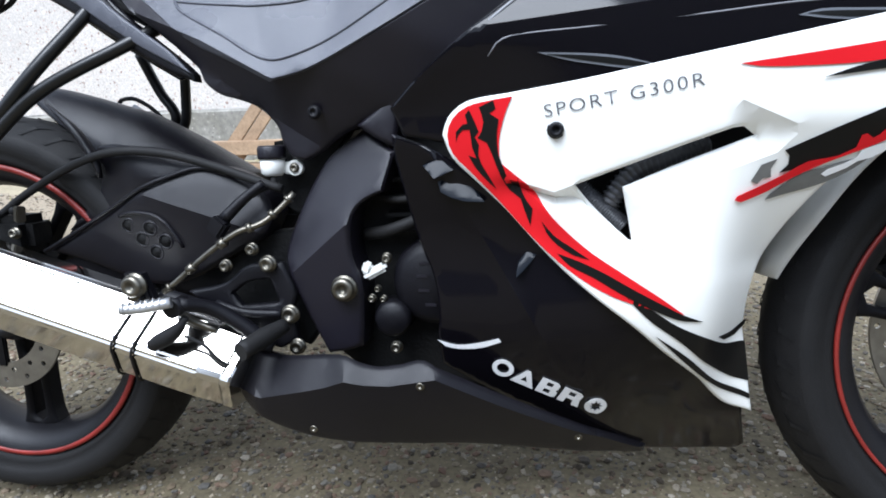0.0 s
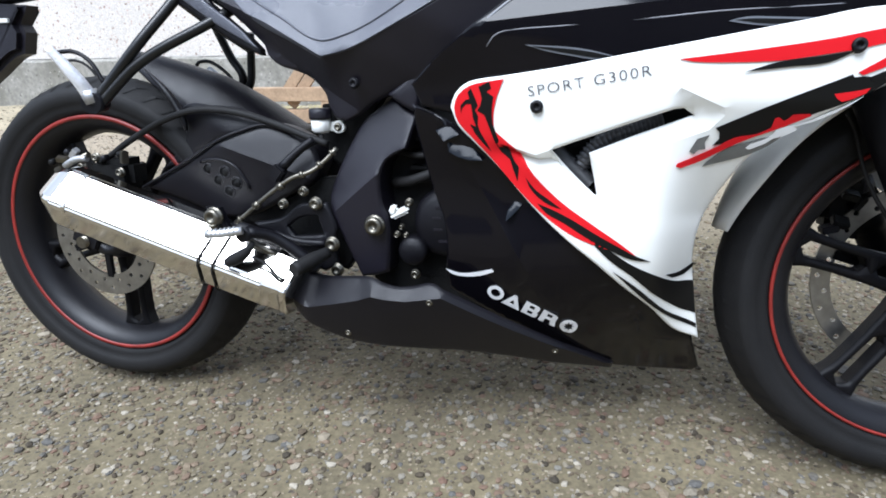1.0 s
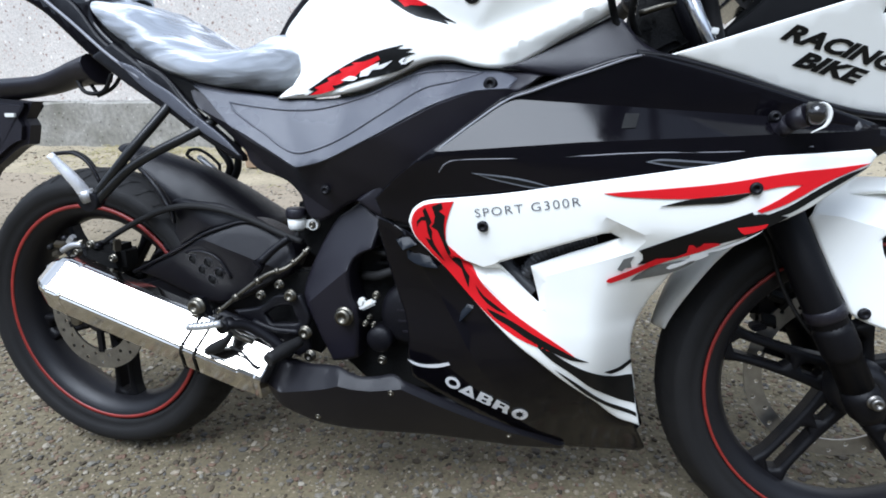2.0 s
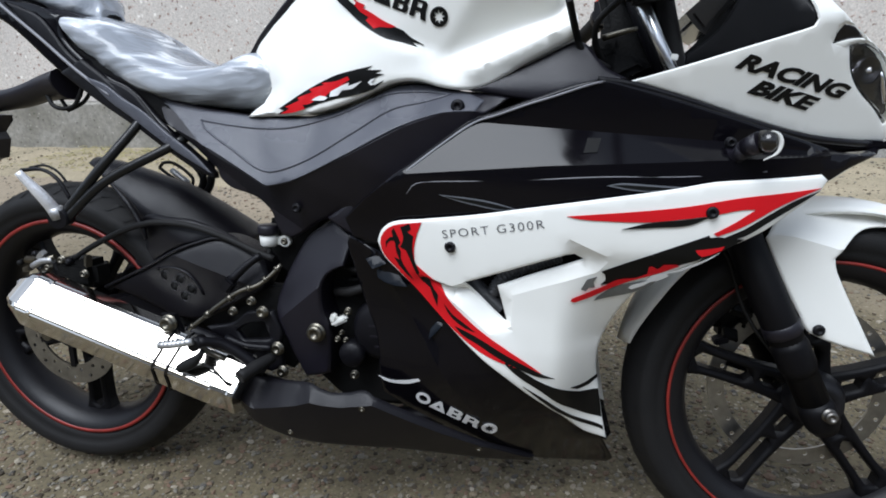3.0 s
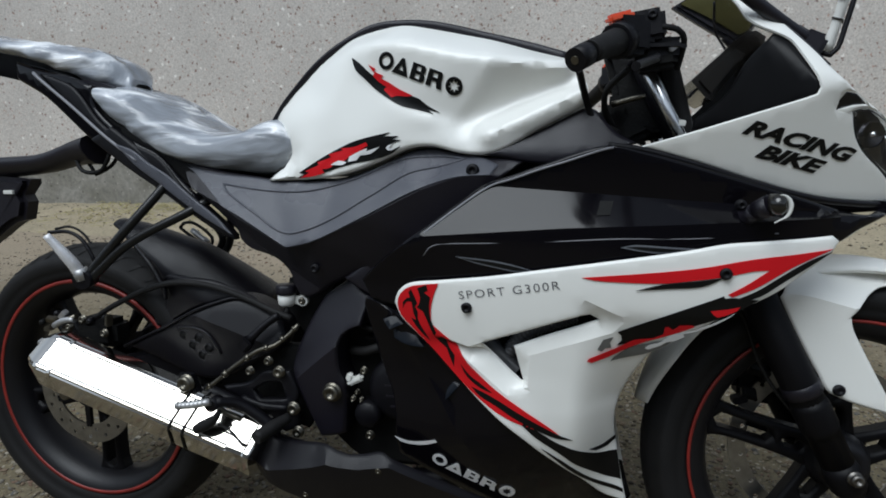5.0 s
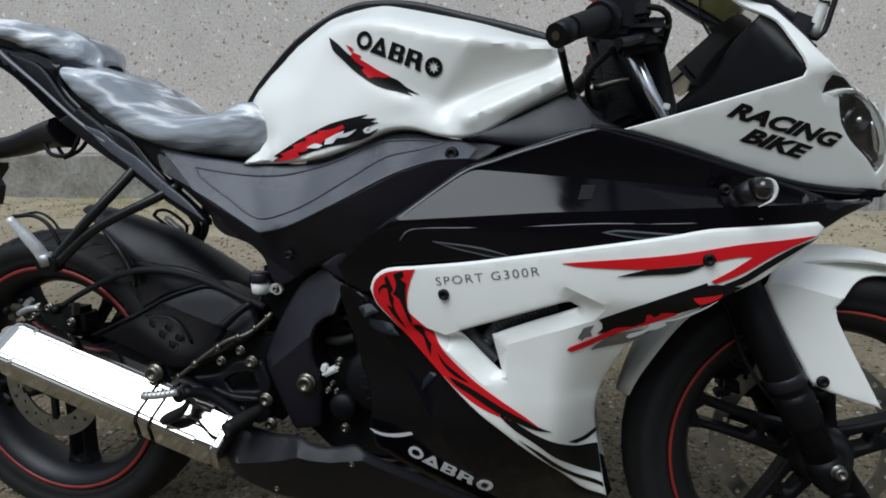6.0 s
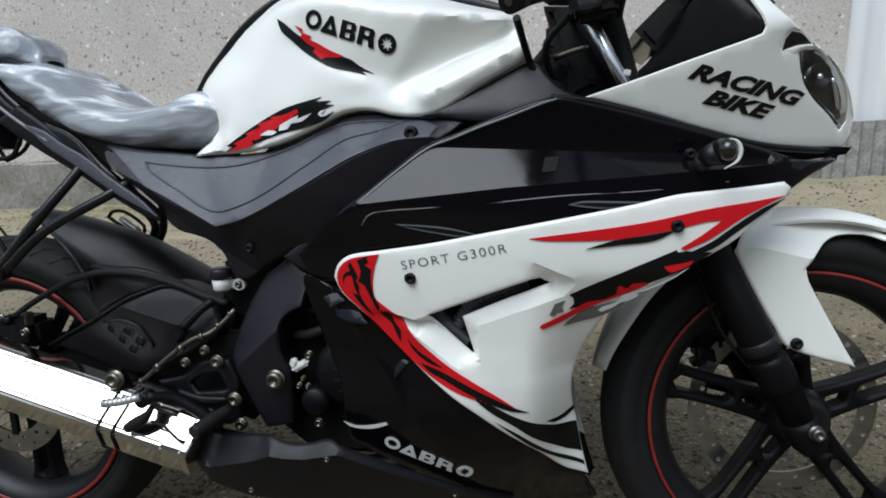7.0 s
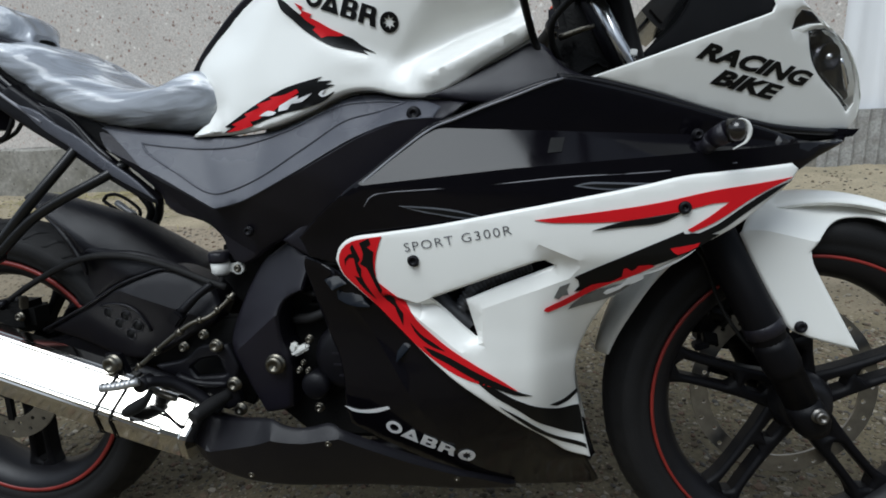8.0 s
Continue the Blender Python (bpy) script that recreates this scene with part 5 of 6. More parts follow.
# headlights
LENS = clear("clear_lens", (0.95, 0.95, 0.95), 0.02, ior=1.25)
REFLECTOR = material("smoked_reflector", (0.05, 0.05, 0.055), 0.2, metal=0.9, stain=0.5, stain_size=40)
for side in (-1, 1):
    lamp = part("headlight", shell(HEADLIGHT, lambda x, z: cowl_w(x, z) - .02, thick=.003, edge=0, side=side), REFLECTOR, nose_cowl if side < 0 else bike, "dark headlight behind a clear lens")
    lens = part("lens", shell(HEADLIGHT, lambda x, z: cowl_w(x, z) + .002, thick=.002, edge=.004, side=side), LENS, lamp)
    lens.visible_shadow = False
    small = part("side_lamp", shell(SIDE_LIGHT, lambda x, z: cowl_w(x, z) - .004, thick=.003, edge=.002, side=side), REFLECTOR, bike, "small dark side lamp")
bowl = part("projector", moved(lathe([(.001, .004), (.010, .001), (.015, -.005), (.017, -.006), (.018, .008), (.001, .008)], 24), pose(1.352, -.136, .788, 0, 0, 25)), REFLECTOR, bike, "dark reflector bowl")
part("bulb_shield", moved(lathe([(.001, -.008), (.004, -.007), (.005, .002), (.001, .002)], 16), pose(1.352, -.136, .788, 0, 0, 25)), HARD_CHROME, bowl)
part("reflector_rib", tube([(1.372, -.131, .786), (1.380, -.124, .765), (1.386, -.118, .748)], [.002, .003, .002], seg=8), HARD_CHROME, bowl)
# closing of the nose between both halves
bm = bmesh.new()
front = [(x - .006, z) for x, z in NOSE_COWL[23:28]]
cols = []
for k in range(9):
    b = -1 + k / 4
    cols.append([bm.verts.new((x + .014 * (1 - b * b), b * cowl_w(x - .002, z), z)) for x, z in front])
for A, B in zip(cols, cols[1:]):
    for i in range(len(front) - 1):
        bm.faces.new((A[i], A[i + 1], B[i + 1], B[i])).smooth = True
bmesh.ops.solidify(bm, geom=bm.faces[:], thickness=.004)
part("nose_front", bm, WHITE_PAINT, bike)

part("chin_panel", slab([(1.26, .716), (1.31, .708), (1.365, .702), (1.410, .699), (1.403, .690), (1.35, .684), (1.30, .684)], -.112, .016, bevel=.004), GLOSS_BLACK, bike, "glossy black chin below the nose")

# windscreen
SCREEN = clear("clear_screen", (0.96, 0.96, 0.94), 0.02, ior=1.02)
bm = bmesh.new()
cols = []
edge_pts = curve(SCREEN_EDGE, closed=False)
for k in range(17):
    b = -1 + k / 8
    cols.append([bm.verts.new((p[0] + .018 * (1 - b * b), b * -p[1], p[2] + .018 * (1 - b * b))) for i, p in enumerate(edge_pts)])
for A, B in zip(cols, cols[1:]):
    for i in range(len(edge_pts) - 1):
        bm.faces.new((A[i], A[i + 1], B[i + 1], B[i])).smooth = True
bmesh.ops.solidify(bm, geom=bm.faces[:], thickness=.003)
screen = part("windscreen", bm, SCREEN, bike, "low clear windscreen")
screen.visible_shadow = False
for s in (1, -1):
    part("screen_trim", tube([(p[0] + .002, s * p[1], p[2]) for p in SCREEN_EDGE], .002, seg=8), MATTE_BLACK, screen)
both("inner_cowl", INNER_COWL, lambda x, z: min(cowl_w(x, z) - .006, lin(x, ((1.13, .12), (1.22, .165), (1.29, .21)))), SMOKED, "smooth black inner cowl", edge=.003)
part("cowl_liner", shell(STRIP, lambda x, z: cowl_w(x, z) - .005, thick=.003, edge=0), MATTE_BLACK, bike)
DIAL_PLASTIC = material("smoked_brown_plastic", (0.014, 0.012, 0.010), 0.2, stain=0.5, stain_size=25, coat=0.4)
part("dial_housing", slab(DIAL_SIDE, -.085, .085, bevel=.008), DIAL_PLASTIC, bike, "smoked brown instrument housing")
part("dial_face", moved(box(-.055, .055, -.07, .07, -.002, .002, .001), pose(1.176, 0, .888, 0, -48, 0)), CAST_BLACK, bike)

# far mirror
MIRROR_GLASS = material("olive_tinted_mirror", (0.15, 0.135, 0.05), 0.12, metal=0.8, stain=0.3, stain_size=20)
far_mirror = part("far_mirror", slab(FAR_MIRROR, .14, .165, bevel=.006), MATTE_BLACK, bike, "black rear-view mirror")
part("mirror_glass", slab(FAR_MIRROR_GLASS, .134, .1385), MIRROR_GLASS, far_mirror, "dark olive mirror glass")
part("mirror_arm", tube([(1.285, .13, .88), (1.26, .15, .93), (1.225, .155, .97)], .010, seg=10), MATTE_BLACK, far_mirror)

# handlebars
E0, E1, E2 = (Vector(p) for p in BAR_END)
for s in (1, -1):
    at = lambda p: (p[0], s * p[1], p[2])
    run = lambda u: at(E0.lerp(E1, u) if u <= 1 else E1.lerp(E2, u - 1))
    bar = part("handlebar", tube([(1.095, -s * .09, .905), (1.07, -s * .15, .905), run(2), run(1), run(.1)], .0105, seg=12), CAST_BLACK, bike)
    part("grip", tube([run(.75), run(1.2), run(1.75)], [.0140, .0150, .0175], seg=20), RUBBER, bar, "ribbed black rubber grip")
    part("bar_end", tube([run(-.15), run(.55), run(.56), run(.8)], [.0140, .0145, .0115, .0115], seg=20, smooth_path=False), CAST_BLACK, bar)
    part("bar_screw", tube([run(-.18), run(-.14)], .005, seg=12), STEEL, bar)
    part("throttle_collar", tube([run(1.70), run(1.92)], [.022, .0235], seg=20), CAST_BLACK, bar)
    sw = part("switch_box", moved(box(-.024, .022, -.026, .026, -.024, .024, .008), Matrix.Translation(run(2.12)) @ pose(0, 0, 0, 0, 0, s * 25)), CAST_BLACK, bar, "black switch housing")
    part("kill_switch", moved(box(-.018, .018, -.008, .010, -.005, .007, .004), Matrix.Translation(Vector(run(1.95)) + Vector((-.004, 0, .026))) @ pose(0, 0, 0, 0, -15, s * 25)), ORANGE, sw, "orange-red switch")
    part("lever", tube([(1.085, -s * .15, .895), (1.08, -s * .20, .885), (1.055, -s * .27, .868), (1.05, -s * .30, .862)], .0055, seg=8), CAST_BLACK, bar)
part("brake_reservoir", moved(box(-.025, .025, -.022, .022, -.020, .020, .006), pose(1.068, -.155, .932, 0, -8, 0)), CAST_BLACK, bike, "black brake fluid reservoir")
part("reservoir_clamp", moved(box(-.025, .030, -.02, .02, -.02, .02, .006), pose(1.080, -.14, .897, 0, -8, 0)), DARK_CAVITY, bike)
for nm, pts, r in (("cable", CABLE_A, .005), ("cable_loom", CABLE_B, .013), ("cable", CABLE_C, .004)):
    part(nm, tube(pts, r, seg=8), RUBBER, bike)
part("cable", tube([(1.05, -.16, .88), (1.02, -.14, .85), (1.03, -.1, .81), (1.08, -.06, .78)], .0045, seg=8), RUBBER, bike)
part("wiring_cover", slab(WIRING, -.03, .02, bevel=.01), DARK_CAVITY, bike)
part("ignition_block", box(1.015, 1.06, -.10, -.03, .775, .85, .012), DARK_CAVITY, bike)
bolt(1.075, -.178, .944, .006, CAST_BLACK, bike, h=.003)
part("brake_hose", tube([(1.056, -.165, .924), (1.080, -.170, .929), (1.108, -.165, .926), (1.118, -.155, .914), (1.114, -.130, .88)], .0042, seg=8), RUBBER, bike)
part("lever_clamp", moved(box(-.010, .010, -.006, .006, -.005, .005, .002), pose(1.070, -.168, .914, 0, 12, 20)), CAST_BLACK, bike)
part("bare_fitting", moved(box(-.006, .006, -.005, .005, -.004, .004, .0015), pose(1.104, -.160, .904, 0, -35, 10)), ALLOY, bike, "bare alloy fitting")
part("cable_tag", moved(box(-.0045, .0045, -.002, .002, -.004, .004, .001), pose(1.122, -.150, .806, 0, 10, 0)), WHITE_PLASTIC, bike, "small white cable tag")
part("lever_shine", tube([(1.03, -.11, .836), (1.055, -.12, .842), (1.075, -.125, .846)], [.0045, .004, .003], seg=8), STEEL, bike, "bare alloy lever end")

# mirror, folded, with a taped board
mirror = part("mirror_stalk", tube(MIRROR_STALK, [.0085, .0085, .0090, .0095], seg=12), MATTE_BLACK, bike, "folded black mirror stalk")
part("mirror_pivot", moved(box(-.016, .016, -.014, .014, -.015, .015, .006), pose(1.277, -.128, .906, 0, 24, 0)), MATTE_BLACK, mirror)
part("pivot_collar", tube([(1.256, -.128, .924), (1.266, -.128, .915), (1.271, -.128, .910)], [.0095, .011, .010], seg=14), CAST_BLACK, mirror)
part("mirror_rim", tube([(1.332, -.122, .995), (1.324, -.122, .956), (1.317, -.122, .924), (1.311, -.122, .900), (1.303, -.122, .8915), (1.290, -.124, .895)], .0035, seg=8), CAST_BLACK, mirror, "black rim of the folded mirror")
board = part("mirror_edge", tube(MIRROR_BOARD, [.013, .012, .013, .013], seg=4, flat=.45), WHITE_PLASTIC, mirror, "mirror edge wrapped in white film")
A, B = Vector(MIRROR_BOARD[2]), Vector(MIRROR_BOARD[3])
part("mirror_back", tube([A.lerp(B, .1) + Vector((-.003, -.004, 0)), A.lerp(B, .6) + Vector((-.005, -.004, 0)), B], [.010, .014, .016], seg=4, flat=.5), MATTE_BLACK, board)
part("film_band", tube([A.lerp(B, -.55), A.lerp(B, -.5)], .0145, seg=4, flat=.5), CAST_BLACK, board)
# turn signal
stalk = part("turn_signal", tube(INDICATOR[:3], [.0075, .0085, .011], seg=12), MATTE_BLACK, bike, "black turn signal on a short stalk")
part("signal_body", tube(INDICATOR[2:4], [.0115, .0135], seg=16), MATTE_BLACK, stalk)
part("signal_lens", tube([INDICATOR[3], tuple(Vector(INDICATOR[3]).lerp(Vector(INDICATOR[4]), .7)), INDICATOR[4]], [.0135, .0128, .008], seg=20), DIAL_PLASTIC, stalk, "smoked turn signal lens")
# highlights of the clear tip, modelled as a thin white arc
part("tape_end", tube(TIP_ARC, [.0006, .0010, .0016, .0018, .0015, .0012, .0005], seg=10, flat=1.6, smooth_path=False), WHITE_PLASTIC, stalk, "thin white arc for the highlights on the signal's clear tip")
bolt(1.189, -.212, .700, .0062, CAST_BLACK, upper_fairing)


# ---- seats ----
def loft_x(stations, seg=24, power=2.6, swell=0.0, crease=0.0, steps=4):
    """A cushion along x through (x, top, bottom, half width); crease: height of crumpled folds."""
    S = [Vector(s) for s in stations]
    pts = []
    for i in range(len(S) - 1):
        for k in range(steps):
            u = k / steps
            a, b, c, d = S[max(i - 1, 0)], S[i], S[i + 1], S[min(i + 2, len(S) - 1)]
            pts.append([((2 * b[j]) + (c[j] - a[j]) * u + (2 * a[j] - 5 * b[j] + 4 * c[j] - d[j]) * u * u + (3 * b[j] - a[j] - 3 * c[j] + d[j]) * u**3) / 2 for j in range(4)])
    pts.append(list(S[-1]))
    bm = bmesh.new()
    prev = None
    for x, zt, zb, w in pts:
        ring = []
        h, m = max(.002, (zt - zb) / 2) + swell, (zt + zb) / 2
        for s in range(seg):
            t = 2 * math.pi * s / seg
            c, sn = math.cos(t), math.sin(t)
            y = (w + swell) * math.copysign(abs(c) ** (2 / power), c)
            z = m + h * math.copysign(abs(sn) ** (2 / power), sn)
            p = Vector((x, y, z))
            if crease:
                f = noise.noise(Vector((x * 9, y * 30 + x * 14, z * 34))) + .5 * noise.noise(Vector((x * 30, y * 70, z * 60)))
                p += Vector((0, c, sn)) * crease * f
            ring.append(bm.verts.new(p))
        if prev:
            for s in range(seg):
                bm.faces.new((prev[s], prev[(s + 1) % seg], ring[(s + 1) % seg], ring[s])).smooth = True
        else:
            bm.faces.new(ring)
        prev = ring
    bm.faces.new(prev)
    bmesh.ops.recalc_face_normals(bm, faces=bm.faces)
    return bm


FILM = bpy.data.materials.new("crumpled_clear_film")
FILM.use_nodes = True
fn, fl = FILM.node_tree.nodes, FILM.node_tree.links
fb = fn["Principled BSDF"]
fb.inputs["Base Color"].default_value = (0.8, 0.84, 0.9, 1)
fb.inputs["Roughness"].default_value = 0.12
fb.inputs["Specular IOR Level"].default_value = 0.9
fco, fnoise, fbump, fmap, framp = (fn.new("ShaderNode" + k) for k in ("TexCoord", "TexNoise", "Bump", "Mapping", "MapRange"))
fmap.inputs["Scale"].default_value = (3.0, 11, 22)
fmap.inputs["Rotation"].default_value = (0, radians(18), 0)
fl.new(fco.outputs["Object"], fmap.inputs["Vector"])
fl.new(fmap.outputs[0], fnoise.inputs["Vector"])
fnoise.inputs["Scale"].default_value, fnoise.inputs["Detail"].default_value, fnoise.inputs["Distortion"].default_value = 1.0, 5.0, 1.1
fl.new(fnoise.outputs["Fac"], fbump.inputs["Height"])
fbump.inputs["Strength"].default_value, fbump.inputs["Distance"].default_value = 1.0, 0.012
fl.new(fbump.outputs[0], fb.inputs["Normal"])
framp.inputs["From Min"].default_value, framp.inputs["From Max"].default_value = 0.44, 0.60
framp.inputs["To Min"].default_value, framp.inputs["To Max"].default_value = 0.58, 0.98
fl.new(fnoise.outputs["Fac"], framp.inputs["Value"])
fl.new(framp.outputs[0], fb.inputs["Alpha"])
# pale streaks in the base colour stand for highlights on the folds
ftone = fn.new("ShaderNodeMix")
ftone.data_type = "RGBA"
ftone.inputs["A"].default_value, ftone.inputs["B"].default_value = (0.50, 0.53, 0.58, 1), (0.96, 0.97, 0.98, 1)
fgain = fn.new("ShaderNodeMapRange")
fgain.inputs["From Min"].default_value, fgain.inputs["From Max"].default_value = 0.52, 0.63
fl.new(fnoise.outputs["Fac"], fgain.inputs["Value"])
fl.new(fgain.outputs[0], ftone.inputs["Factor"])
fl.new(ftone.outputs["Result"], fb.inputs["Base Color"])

SEAT = [(.106, .894, .884, .085), (.124, .894, .860, .107), (.152, .891, .829, .116), (.192, .880, .796, .120), (.235, .856, .772, .122), (.285, .826, .751, .122), (.345, .806, .739, .120),
        (.40, .808, .736, .117), (.445, .828, .730, .113), (.482, .832, .733, .108), (.508, .80, .762, .095), (.516, .785, .775, .06)]
seat = part("seat", loft_x(SEAT), SEAT_VINYL, bike, "black vinyl rider seat under clear plastic film")
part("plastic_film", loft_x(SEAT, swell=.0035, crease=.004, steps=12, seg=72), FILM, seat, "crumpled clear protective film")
PILLION = [(-.30, 1.012, .99, .055), (-.20, 1.004, .985, .085), (-.11, .990, .968, .095), (-.03, .979, .945, .098), (.04, .966, .922, .088), (.08, .957, .906, .07), (.112, .942, .898, .05), (.140, .906, .888, .02)]
pillion = part("pillion_seat", loft_x(PILLION), SEAT_VINYL, bike, "black vinyl pillion seat under clear plastic film")
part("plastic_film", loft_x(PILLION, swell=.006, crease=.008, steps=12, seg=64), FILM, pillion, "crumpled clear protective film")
part("seat_pad", slab([(.02, .905), (.10, .905), (.18, .875), (.14, .83), (.08, .86), (.0, .90)], -.09, .09, bevel=.008), MATTE_BLACK, bike)
# tail
part("tail_core", slab([(-.34, .99), (-.10, .962), (.08, .905), (.14, .84), (.05, .86), (-.10, .915), (-.34, .955)], -.065, .065, bevel=.012), GLOSS_BLACK, bike)
bar = part("subframe_rail", shell(TAIL_RAIL, lambda x, z: lin(x, ((-.1, .10), (.45, .138))), thick=.02, edge=.005, side=-1), CAST_BLACK, bike)
# the rail's lit upper face, set off by a paler grey
part("tail_strip", shell(TAIL_STRIP, lambda x, z: lin(x, ((-.1, .104), (.45, .142))), thick=.004, edge=.002, side=-1), GREY_COVER, bar, "grey strip along the tail, pale for the rail's lit top")
# near-black slabs added to fill the gaps under the seat as shade
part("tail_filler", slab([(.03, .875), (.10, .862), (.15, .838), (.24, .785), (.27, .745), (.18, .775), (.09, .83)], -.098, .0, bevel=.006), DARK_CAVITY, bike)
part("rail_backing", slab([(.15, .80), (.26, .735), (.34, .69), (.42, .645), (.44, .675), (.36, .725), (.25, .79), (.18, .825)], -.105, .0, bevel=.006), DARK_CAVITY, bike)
part("tail_line", tube(TAIL_LINE, .003, seg=8), GREY_TRIM, tail_panel, "thin grey trim line")
part("plate_arm", tube(PLATE_ARM, [.018, .0165, .015, .017, .022], seg=12, flat=1.5), MATTE_BLACK, bike, "black number plate arm")
part("plate_holder", slab(PLATE_HOLDER, -.045, .0, bevel=.010), MATTE_BLACK, bike, "black plate holder and lamp housing")
part("lamp_tab", box(-.18, -.155, -.050, -.044, .69, .698, .001), WHITE_PLASTIC, bike)
spring = part("spring_loop", tube(FAR_LOOP, .0035, seg=8), RUBBER, bike)
part("coil", tube(FAR_COIL, [.006, .007, .006, .007, .005], seg=8, n=3), ALLOY, spring, "bare spring coil")
part("thin_wire", tube(TAIL_WIRE, .0025, seg=8), RUBBER, bike)
part("wire_loop", tube([(.022, -.06, .762), (.042, -.065, .738), (.077, -.06, .738), (.097, -.06, .761), (.102, -.06, .771)], .004, seg=8), RUBBER, bike)
part("wire_loop", tube([(.037, -.05, .761), (.062, -.055, .731), (.092, -.05, .746), (.112, -.05, .766)], .0035, seg=8), RUBBER, bike)
# passenger hangers and pegs
for s in (1, -1):
    f = lambda P: [(x, s * y, z) for x, y, z in P]
    hang = part("peg_hanger", tube(f(HANGER_A) if s > 0 else FAR_HANGER_A, .0082, seg=12), HANGER_TUBE, bike, "black tubular passenger peg hanger")
    part("hanger_tube", tube(f(HANGER_B) if s > 0 else FAR_HANGER_B, .0080, seg=12), HANGER_TUBE, hang)
    if s < 0:
        part("hanger_knuckle", tube([(.226, .080, .554), (.228, .105, .554)], .013, seg=14), CAST_BLACK, hang)
        continue
    part("hanger_knuckle", tube([(.146, -.175, .555), (.150, -.20, .553)], .017, seg=14), CAST_BLACK, hang)
    peg = part("passenger_peg", tube(f(PILLION_PEG), [.0105, .0095, .0060], seg=8, flat=.8), FOIL, hang, "folded passenger peg wrapped in silver foil")
    part("peg_lug", tube([(.149, -s * .192, .553), (.145, -s * .196, .572)], .0125, seg=6), ALLOY, hang)
    part("peg_loop", tube(f(PEG_LOOP), .0035, seg=8), CAST_BLACK, hang)

# ---- swingarm, hugger, exhaust ----
def swing_w(x, z):
    d, u = beyond(x, z, (.318, .490), (.45, .450))
    return .115 + .03 * ease((x - .12) / .25) - (.37 * -d if d < 0 else 0.10 * d)


swingarm = part("swingarm", shell(SWINGARM, swing_w, thick=.05, edge=.008, lines=[((.318, .490), (.45, .450), (.50, .434))], crease=8), CHASSIS_BLACK, bike, "matte black swingarm with five round recesses")
for x, z in ((.300, .446), (.334, .443), (.319, .428), (.354, .426), (.338, .411)):
    at = pose(x, -swing_w(x, z), z, 8, 0, 0)
    part("recess_ring", moved(lathe([(.0078, .002), (.0080, -.0012), (.0092, -.0018), (.0108, -.0004), (.0110, .002)], 20), at), CHASSIS_BLACK, swingarm)
    part("recess_floor", moved(lathe([(.0001, -.0005), (.0079, -.0005), (.0079, .002), (.0001, .002)], 16), at), DARK_CAVITY, swingarm)
part("recess_lip", tube([(x, -swing_w(x, z) - .0005, z) for x, z in ((.286, .458), (.31, .463), (.338, .461), (.355, .453), (.368, .436), (.378, .418))], .0026, seg=6), CHASSIS_BLACK, swingarm)
part("swing_edge", tube([(x, -swing_w(x, z) - .001, z) for x, z in SWINGARM[:7]], .003, seg=6), CAST_BLACK, swingarm)
part("swing_beam", slab([(-.02, .33), (.20, .40), (.40, .44), (.56, .42), (.58, .36), (.44, .35), (.20, .33), (.0, .275), (-.05, .29)], -.10, -.075, bevel=.008), CAST_BLACK, bike)
part("swing_beam", slab([(-.02, .33), (.20, .40), (.40, .44), (.56, .42), (.58, .36), (.44, .35), (.20, .33), (.0, .275), (-.05, .29)], .075, .10, bevel=.008), CAST_BLACK, bike)


def hugger_w(x, z):
    ridge = lin(x, ((.16, .60), (.27, .57), (.38, .515), (.46, .495)))
    return .098 - max(0.0, z - ridge + .03) * .35 + lin(x, ((.16, -.012), (.30, .02), (.45, .028)))


hugger = part("rear_hugger", shell(HUGGER, hugger_w, edge=.005), CHASSIS_BLACK, bike, "matte black rear hugger")
bm = bmesh.new()
prev = None
SPINE = [(.065, .641, .025, .008), (.12, .632, .050, .032), (.18, .616, .064, .056), (.22, .604, .070, .075), (.26, .593, .078, .080), (.33, .557, .090, .080), (.42, .502, .100, .060)]
for i in range(29):
    x = .065 + .355 * i / 28
    zs, hw, drop = (sum(lin(x + d, [(p[0], p[k]) for p in SPINE]) for d in (-.012, 0, .012)) / 3 for k in (1, 2, 3))
    bs = [-1 + k / 7 for k in range(15)]
    ring = [bm.verts.new((x, b * hw, zs - drop * abs(b) ** 2.3)) for b in bs] + [bm.verts.new((x, b * (hw - .004), zs - .005 - drop * abs(b) ** 2.3)) for b in bs[::-1]]
    if prev:
        for k in range(30):
            bm.faces.new((prev[k], prev[(k + 1) % 30], ring[(k + 1) % 30], ring[k])).smooth = k not in (14, 29)
    else:
        bm.faces.new(ring)
    prev = ring
bm.faces.new(prev[::-1])
bmesh.ops.recalc_face_normals(bm, faces=bm.faces)
part("hugger_arch", bm, CHASSIS_BLACK, bike)
part("hugger_lip", tube([(.160, -.088, .607), (.186, -.097, .590), (.208, -.104, .574), (.227, -.109, .555), (.238, -.112, .540), (.248, -.115, .525), (.252, -.116, .506)],
                        [.0015, .0030, .0045, .0060, .0070, .0060, .0030], seg=10, flat=1.5), CHASSIS_BLACK, hugger, "turned-out lip of the hugger")
part("brake_hose", tube(BRAKE_HOSE, .0055, seg=10), RUBBER, bike, "black rear brake hose")

SECTION = [(-.012, .050), (-.020, .046), (-.0555, .010), (-.0580, .004), (-.0575, -.003), (-.037, -.040), (-.029, -.046), (.010, -.049), (.040, -.035), (.046, .0), (.035, .035), (.012, .051)]


